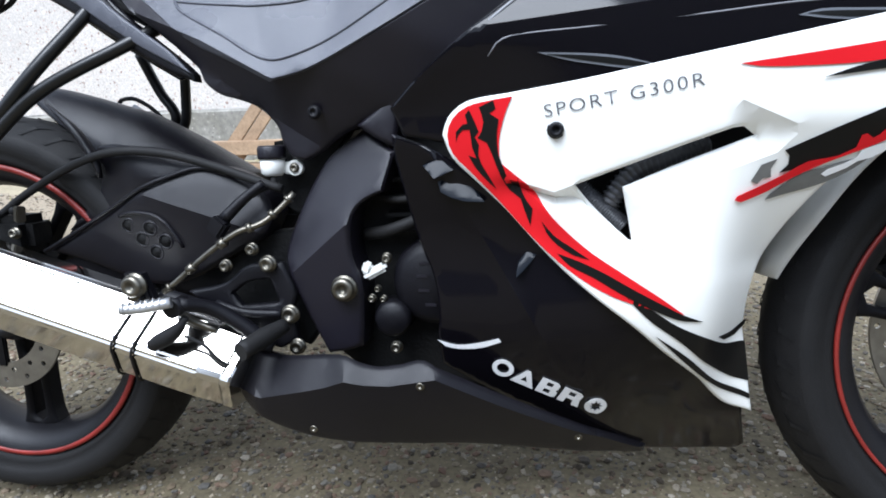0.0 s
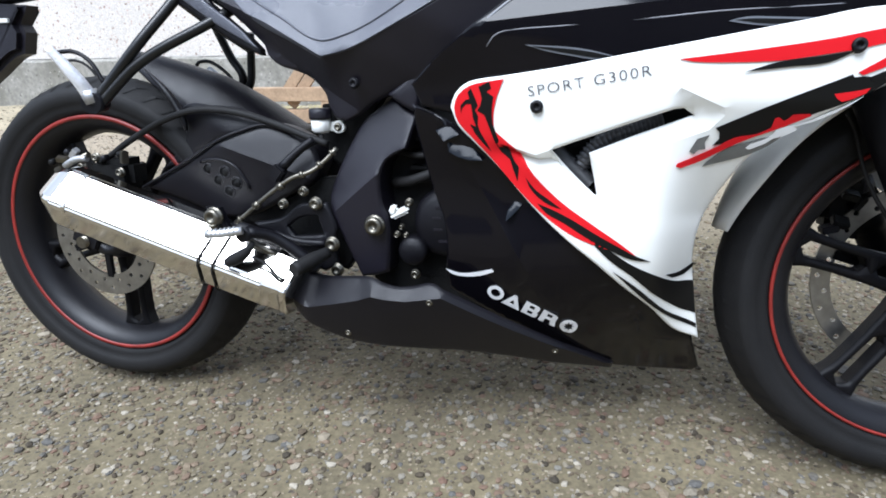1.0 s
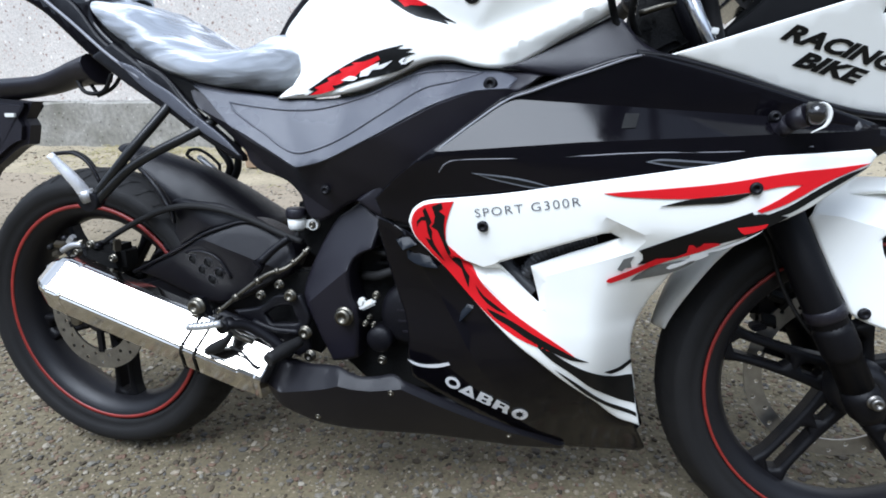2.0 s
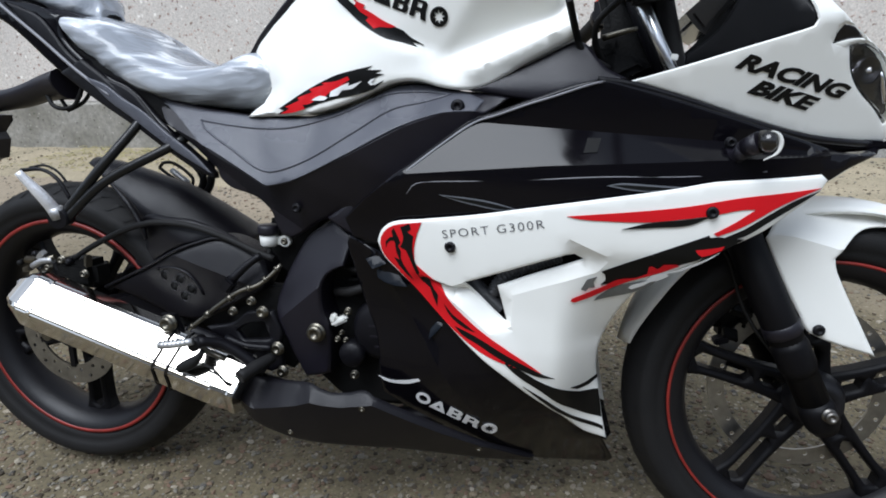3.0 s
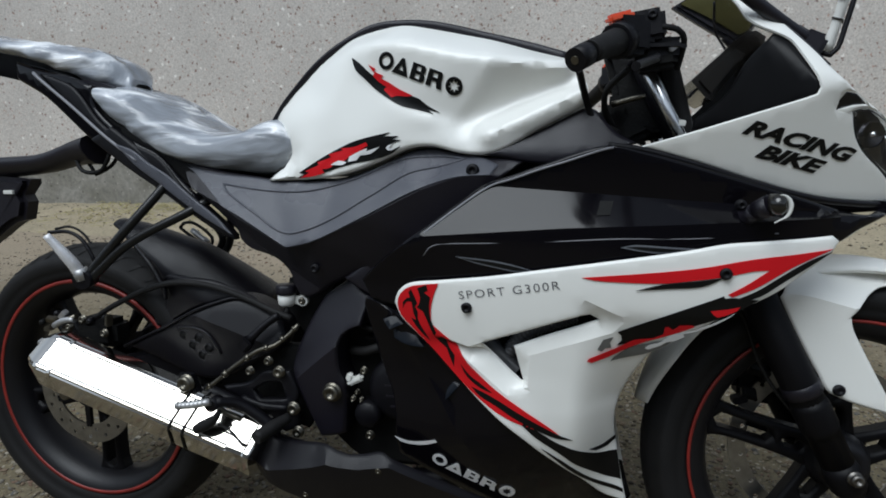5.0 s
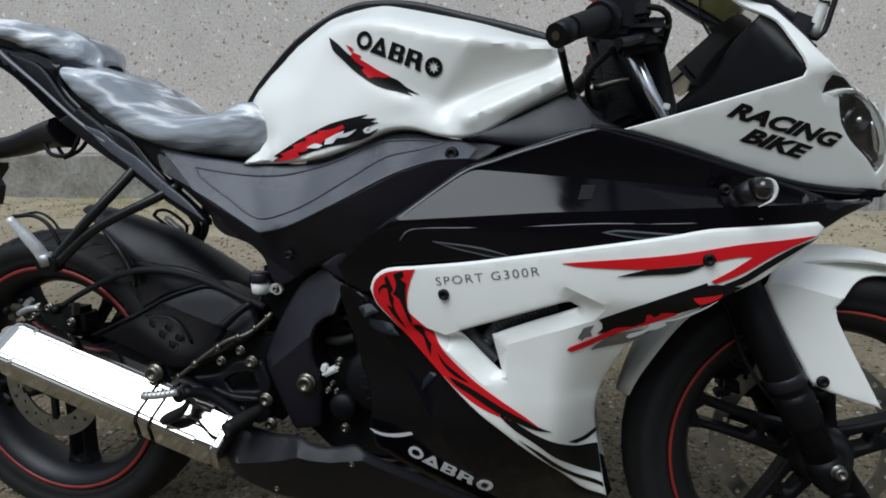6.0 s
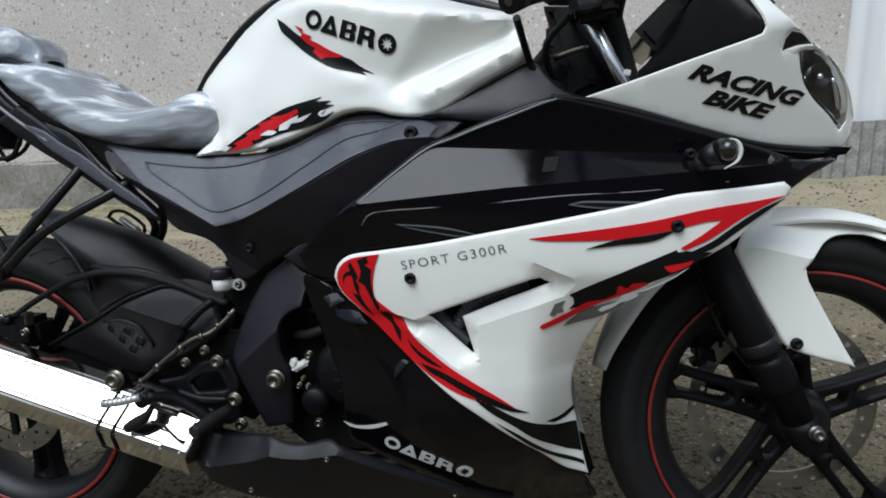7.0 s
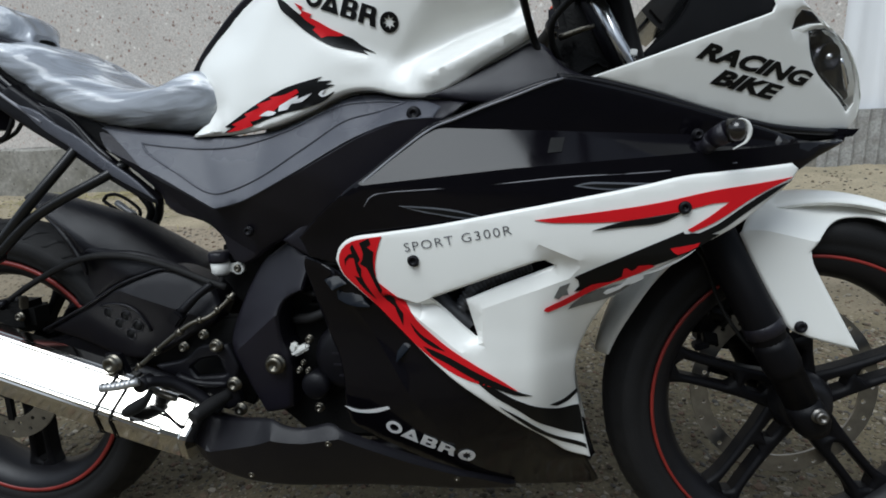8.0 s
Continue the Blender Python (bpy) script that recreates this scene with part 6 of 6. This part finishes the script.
def muffler_ring(u, grow=1.0):
    """A cross-section at u from the tip, 0, to the engine end, 1."""
    c = Vector((.050 + .445 * u, -.178, .404 - .132 * u))
    ax = Vector((.445, 0, -.132)).normalized()
    up = Vector((0, 1, 0)).cross(ax) * -1
    return [c + Vector((0, 1, 0)) * a * grow + up * b * grow for a, b in SECTION]


bm = bmesh.new()
prev = None
for u, g in ((-.03, .02), (-.03, .60), (-.028, .70), (.0, .86), (.012, .92), (.03, .975), (.05, 1.0), (.25, 1.0), (.5, 1.0), (.75, 1.0), (.87, .99), (.935, .95), (.942, .975), (.958, .975), (.964, .95), (.964, .5)):
    ring = [bm.verts.new(p) for p in muffler_ring(u, g)]
    if prev:
        for k in range(len(ring)):
            f = bm.faces.new((prev[k], prev[(k + 1) % len(ring)], ring[(k + 1) % len(ring)], ring[k]))
    else:
        bm.faces.new(ring)
    prev = ring
bm.faces.new(prev[::-1])
bmesh.ops.recalc_face_normals(bm, faces=bm.faces)
es = [e for e in bm.edges if e.calc_length() > .04 and abs((e.verts[0].co - e.verts[1].co).normalized().x) > .9]
bmesh.ops.bevel(bm, geom=es, offset=.003, segments=2, affect="EDGES")
muffler = part("muffler", bm, CHROME, bike, "polished steel muffler")
for u in (.645, .70):
    part("binding_wire", tube([p for p in muffler_ring(u, 1.035)] + [muffler_ring(u + .004, 1.035)[0]], .0016, seg=6, smooth_path=False), RUBBER, muffler, "thin black binding wire")
rings = [muffler_ring(u, g) for u, g in ((.098, 1.0), (.100, 1.018), (.112, 1.018), (.114, 1.0))]
bm = bmesh.new()
rows_ = [[bm.verts.new(p) for p in r] for r in rings]
for A, B in zip(rows_, rows_[1:]):
    for k in range(len(A)):
        bm.faces.new((A[k], A[(k + 1) % len(A)], B[(k + 1) % len(A)], B[k]))
bmesh.ops.recalc_face_normals(bm, faces=bm.faces)
part("end_band", bm, CHROME, muffler, "raised seam of the end cap")
part("end_baffle", tube([(.03, -.178, .410), (.045, -.178, .405)], .017, seg=16), DARK_CAVITY, muffler)
part("exhaust_pipe", tube([(.49, -.165, .272), (.55, -.14, .245), (.64, -.10, .20), (.76, -.06, .19), (.90, -.03, .25)], .022, seg=16), CAST_BLACK, bike, "blackened exhaust pipe")
part("muffler_bracket", slab([(.325, .395), (.350, .395), (.365, .36), (.345, .345), (.325, .36)], -.19, -.175, bevel=.003), CAST_BLACK, bike)
bolt(.342, -.192, .381, .0135, STEEL, bike, h=.010, name="hanger_bolt")

# ---- frame, engine and foot controls ----
def spar_w(x, z):
    d, u = beyond(x, z, (.523, .386), (.605, .456))
    return .148 - (.55 * -d if d < 0 else .10 * d)


part("frame_spar", shell(FRAME_SPAR, spar_w, thick=.06, edge=.006, lines=[((.523, .386), (.605, .456))], crease=8), MATTE_BLACK, bike, "black frame spar")
part("frame_head", shell([(.613, .565), (.649, .591), (.70, .628), (.75, .655), (.72, .61), (.665, .574), (.659, .538), (.636, .549)], flat(.136), thick=.05, edge=.006), MATTE_BLACK, bike)
bolt(.592, -.149, .371, .0145, STEEL, bike, h=.010, name="pivot_bolt")
cover = part("crankcase_cover", moved(lathe([(.001, -.020), (.040, -.020), (.052, -.012), (.056, .0), (.056, .03), (.001, .03)], 40), Matrix.Translation((.700, -.108, .373))), CAST_BLACK, bike, "black round crankcase cover")
for i, (dx, dz) in enumerate(((-.018, .026), (-.022, .010), (-.020, -.008), (-.012, -.026))):
    part("raised_bar", box(.700 + dx, .700 + dx + .014, -.1295, -.1275, .371 + dz, .371 + dz + .004, .0006), MATTE_BLACK, cover)
part("filler_cap", moved(lathe([(.001, -.012), (.019, -.012), (.023, -.006), (.024, .02), (.001, .02)], 24), Matrix.Translation((.646, -.122, .328))), CAST_BLACK, bike)
clip = part("cable_clip", moved(box(-.016, .016, -.006, .006, -.006, .006, .004), pose(.627, -.130, .389, 0, -28, 0)), WHITE_PLASTIC, bike, "white plastic clip")
part("clip_tab", moved(box(-.006, .006, -.005, .005, -.008, .008, .003), pose(.617, -.130, .393, 0, 20, 0)), WHITE_PLASTIC, clip)
for x, z, r in ((.619, .352, .005), (.634, .352, .004), (.648, .289, .007), (.640, .404, .006), (.627, .365, .004)):
    bolt(x, -.122, z, r, STEEL, bike, h=.006)
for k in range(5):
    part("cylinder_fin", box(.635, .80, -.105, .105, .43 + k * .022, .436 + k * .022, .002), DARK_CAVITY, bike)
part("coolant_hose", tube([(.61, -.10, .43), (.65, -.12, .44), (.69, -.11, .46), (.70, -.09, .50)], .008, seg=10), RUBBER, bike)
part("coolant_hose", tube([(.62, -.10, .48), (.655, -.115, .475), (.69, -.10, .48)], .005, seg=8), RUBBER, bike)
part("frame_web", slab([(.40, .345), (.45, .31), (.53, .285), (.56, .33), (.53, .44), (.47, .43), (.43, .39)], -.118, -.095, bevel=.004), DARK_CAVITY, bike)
bracket = part("peg_bracket", shell(PEG_BRACKET, flat(.155), thick=.012, edge=.004, holes=[BRACKET_HOLE]), CAST_BLACK, bike, "black foot peg bracket")
part("bracket_rib", tube([(.43, -.162, .352), (.47, -.166, .343), (.515, -.162, .341)], .0055, seg=8), CAST_BLACK, bracket)
for x, z, r in ((.501, .403, .0095), (.525, .340, .0105), (.532, .299, .009), (.482, .421, .007), (.446, .400, .007)):
    bolt(x, -.160, z, r, STEEL, bracket, h=.006)
part("foot_peg", tube(FOOT_PEG, [.0085, .0115, .0105], seg=14), RUBBER, bracket, "ribbed rubber foot peg")
part("bracket_arm", tube([(.36, -.165, .362), (.42, -.17, .345), (.47, -.17, .315), (.50, -.165, .295)], [.010, .011, .012, .012], seg=10), CAST_BLACK, bracket)
rod = part("brake_rod", tube(BRAKE_ROD, .0036, seg=10), STEEL, bike, "steel rear brake linkage")
for k, (a, b) in enumerate(zip(BRAKE_ROD, BRAKE_ROD[1:])):
    A, B = Vector(a), Vector(b)
    part("rod_nut", tube([A.lerp(B, .42), A.lerp(B, .62)], .0062, seg=6), STEEL, rod)
pump = part("brake_pump", tube(BRAKE_PUMP, [.0075, .0065, .0055], seg=12), CAST_BLACK, bike, "black rear brake pump")
part("pump_body", moved(box(-.010, .010, -.009, .009, -.012, .012, .003), pose(.446, -.168, .450, 0, 38, 0)), CAST_BLACK, pump)
pedal = part("brake_pedal", tube(PEDAL_ARM, [.0080, .0085, .0095, .0105], seg=12), CAST_BLACK, bike, "black brake pedal")
tip = part("pedal_tip", tube(PEDAL_TIP, [.0060, .0065, .0060], seg=8), ALLOY, pedal, "knurled bare alloy pedal tip")
A, B = Vector(PEDAL_TIP[0]), Vector(PEDAL_TIP[2])
for k in range(7):
    part("tooth", tube([A.lerp(B, .05 + k * .12), A.lerp(B, .09 + k * .12)], .0070, seg=8), ALLOY, tip)
part("return_spring", tube([(.40, -.21, .365), (.42, -.205, .345), (.45, -.20, .33)], .0045, seg=8), STEEL, bike)
part("pedal_boss", tube([(.421, -.215, .367), (.421, -.240, .367)], .0105, seg=14), CAST_BLACK, pedal)
switch = part("brake_switch", tube([(.389, -.236, .322), (.398, -.236, .327), (.410, -.236, .333), (.426, -.233, .346), (.432, -.231, .356)], [.0075, .0095, .0095, .006, .004], seg=12), RUBBER, bike, "black rubber brake light switch")
part("switch_wire", tube([(.428, -.231, .333), (.449, -.230, .324), (.468, -.230, .305), (.479, -.215, .291)], .0020, seg=6), RUBBER, switch)
UP = Matrix.Rotation(radians(90), 4, "X")
res = part("fluid_reservoir", moved(lathe([(.0001, -.001), (.011, 0), (.0145, .004), (.0155, .022), (.0001, .022)], 24), Matrix.Translation((.4935, -.110, .506)) @ UP), WHITE_PLASTIC, bike, "white brake fluid reservoir with a black cap")
part("cap", moved(lathe([(.0001, 0), (.0172, 0), (.0178, .003), (.0178, .013), (.0160, .0165), (.0001, .0165)], 24), Matrix.Translation((.4935, -.110, .5272)) @ UP), MATTE_BLACK, res)
part("bracket_ear", tube([(.5215, -.098, .5155), (.5215, -.108, .5155)], .0098, seg=16), WHITE_PLASTIC, res)
part("ear_web", box(.505, .522, -.107, -.100, .508, .523, .002), WHITE_PLASTIC, res)
bolt(.5215, -.108, .5155, .0058, STEEL, res, h=.004)
part("feed_hose", tube([(.494, -.112, .506), (.500, -.125, .496), (.497, -.148, .494), (.485, -.155, .486)], .0042, seg=8), RUBBER, bike)

# rear axle cluster
part("rear_axle", tube([(0, -.12, .298), (0, .12, .298)], .011, seg=12), STEEL, bike)
rear_cal = part("rear_caliper", box(.035, .125, -.115, -.06, .40, .455, .012), DARK_CAVITY, bike, "black rear brake caliper")
for x, y, z in ((.03, -.118, .44), (.065, -.12, .457), (.11, -.118, .432)):
    bolt(x, y, z, .007, STEEL, rear_cal)
part("caliper_arm", slab([(-.03, .30), (.02, .28), (.09, .40), (.06, .44), (.02, .42)], -.112, -.10, bevel=.003), CAST_BLACK, rear_cal)
part("banjo", tube([(.045, -.12, .455), (.02, -.122, .452), (-.005, -.12, .44)], .006, seg=8), ALLOY, rear_cal)
part("hose_clip", tube([(.0, -.115, .445), (.05, -.12, .462)], .005, seg=8), STEEL, rear_cal)
rnd = random.Random(5)
for k in range(14):
    x, z = rnd.uniform(-.03, .13), rnd.uniform(.40, .468)
    at = pose(x, rnd.uniform(-.128, -.112), z, rnd.uniform(-30, 30), rnd.uniform(0, 180), rnd.uniform(-20, 20))
    bm = box(-.011, .011, -.006, .006, -.005, .005, .0015) if k % 2 else moved(lathe([(.0001, -.006), (.004, -.006), (.006, -.003), (.006, .006), (.0001, .006)], 10), Matrix.Identity(4))
    part("fitting", moved(bm, at), (DARK_CAVITY, STEEL, CAST_BLACK, ALLOY)[k % 4], rear_cal)
part("chain_guard", slab([(-.05, .36), (.30, .42), (.50, .45), (.48, .41), (.30, .39), (-.04, .34)], .09, .10, bevel=.003), CHASSIS_BLACK, bike)
# side stand on the far side
stand = part("side_stand", tube([(.60, .10, .24), (.63, .17, .14), (.66, .262, .062)], [.013, .012, .011], seg=12), CAST_BLACK, bike, "black side stand")
part("stand_foot", box(.62, .72, .235, .30, .046, .056, .004), CAST_BLACK, stand)

# ---- timber by the wall ----
def timber(x, y, z, rx, ry, rz, a, b, c):
    return moved(box(-a / 2, a / 2, -b / 2, b / 2, -c / 2, c / 2, .004), pose(x, y, z, rx, ry, rz))


crate = thing("pallet", "broken raw timber pallet on the ground by the wall", "pallet", m=pose(-1.08, 2.74, .010, 0, 0, 4))
for dz in (.05, .19):
    part("rail", timber(0, 0, dz, 0, 0, 0, .62, .09, .085), WOOD, crate)
part("block", timber(-.26, 0, .12, 0, 0, 0, .09, .09, .055), WOOD, crate)
part("block", timber(.26, 0, .12, 0, 0, 0, .09, .09, .055), WOOD, crate)
part("slat", timber(.05, .02, .31, 0, -50, 0, .40, .02, .070), WOOD, crate)
part("slat", timber(.108, .02, .263, 0, -50, 0, .40, .02, .070), WOOD, crate)

# ---- loose stones ----
STONE = bpy.data.materials.new("mixed_pebbles")
STONE.use_nodes = True
sn, sl = STONE.node_tree.nodes, STONE.node_tree.links
sb = sn["Principled BSDF"]
sb.inputs["Roughness"].default_value, sb.inputs["Specular IOR Level"].default_value = 0.85, 0.25
sg, sr, sx = sn.new("ShaderNodeNewGeometry"), sn.new("ShaderNodeValToRGB"), sn.new("ShaderNodeMix")
cols = ((0.0, (.060, .050, .036)), (.16, (.13, .10, .066)), (.30, (.125, .12, .11)), (.42, (.20, .165, .105)), (.55, (.19, .12, .085)), (.68, (.26, .215, .145)), (.82, (.23, .215, .18)), (.93, (.31, .262, .188)), (1.0, (.45, .405, .325)))
for i, (p, c) in enumerate(cols):
    e = sr.color_ramp.elements[i] if i < 2 else sr.color_ramp.elements.new(p)
    e.position, e.color = p, (*c, 1)
sl.new(sg.outputs["Random Per Island"], sr.inputs[0])
sx.data_type = "RGBA"
sx.blend_type = "MULTIPLY"
sx.inputs["Factor"].default_value = .5
st, sc = sn.new("ShaderNodeTexNoise"), sn.new("ShaderNodeTexCoord")
st.inputs["Scale"].default_value = 220
sl.new(sc.outputs["Object"], st.inputs["Vector"])
sl.new(sr.outputs[0], sx.inputs["A"])
sl.new(st.outputs["Fac"], sx.inputs["B"])
sl.new(sx.outputs["Result"], sb.inputs["Base Color"])

bm = bmesh.new()
bmesh.ops.create_icosphere(bm, subdivisions=1, radius=1)
base = np.array([v.co for v in bm.verts])
tri = np.array([[v.index for v in f.verts] for f in bm.faces])
bm.free()
rng = np.random.default_rng(4)
V, T, count = [], [], 0


def scatter(n, x0, x1, y0, y1, small, large):
    global count
    xs, ys = rng.uniform(x0, x1, n), rng.uniform(y0, y1, n)
    size = small * (large / small) ** (rng.uniform(0, 1, n) ** 2.0)
    for x, y, s in zip(xs, ys, size):
        a = rng.uniform(0, 2 * math.pi)
        k = base * (1 + rng.normal(0, .13, (len(base), 1))) * (s * rng.uniform(.8, 1.3), s * rng.uniform(.6, 1.0), s * rng.uniform(.35, .6))
        c, q = math.cos(a), math.sin(a)
        k = np.stack([k[:, 0] * c - k[:, 1] * q, k[:, 0] * q + k[:, 1] * c, k[:, 2]], 1)
        lift = .012 if y > verge_edge(x) + .2 else 0
        V.append(k + (x, y, relief(x, y) + s * .12 + lift))
        T.append(tri + count * len(base))
        count += 1


scatter(48000, -1.0, 2.2, -.75, .9, .0022, .0085)
scatter(9000, -2.4, 3.4, .7, 2.3, .003, .010)
scatter(2600, -.9, 2.2, -.75, 1.4, .006, .0125)
scatter(5000, -4.2, 4.6, 2.05, 3.6, .004, .015)
me = bpy.data.meshes.new("gravel")
me.from_pydata(np.concatenate(V).tolist(), [], np.concatenate(T).tolist())
me.materials.append(STONE)
tagged(new("gravel", me), "loose grey and tan pebbles bedded in the earth", "gravel", kind="stuff")


# ---- dry grass by the wall ----
STRAW = material("dry_straw", (0.40, 0.34, 0.16), 0.8, stain=0.5, stain_size=6, stain_color=(0.18, 0.20, 0.08))
V, F = [], []
for k in range(900):
    x, y = rng.uniform(-3.2, -.2), 3.45 - abs(rng.normal(0, .45))
    if y < verge_edge(x) - .25:
        continue
    a, long, thin = rng.uniform(0, 2 * math.pi), rng.uniform(.03, .11), rng.uniform(.0012, .0024)
    d, n = np.array((math.cos(a), math.sin(a), 0)), np.array((-math.sin(a), math.cos(a), 0))
    tall = rng.uniform(.004, .03)
    base_z = relief(x, y) + (.010 if y > verge_edge(x) + .1 else .002)
    for u, h in ((0, 0), (.5, 1), (1, .55)):
        c = np.array((x, y, base_z)) + d * long * u + (0, 0, tall * h)
        V += [c + n * thin, c - n * thin, c + (0, 0, thin * 1.4)]
    o = len(V) - 9
    for r in (0, 3):
        F += [(o + r + i, o + r + (i + 1) % 3, o + r + 3 + (i + 1) % 3, o + r + 3 + i) for i in range(3)]
me = bpy.data.meshes.new("dry_grass")
me.from_pydata([tuple(v) for v in V], [], F)
me.materials.append(STRAW)
tagged(new("dry_grass", me), "thin dry straw and grass lying along the wall", "grass", kind="stuff")
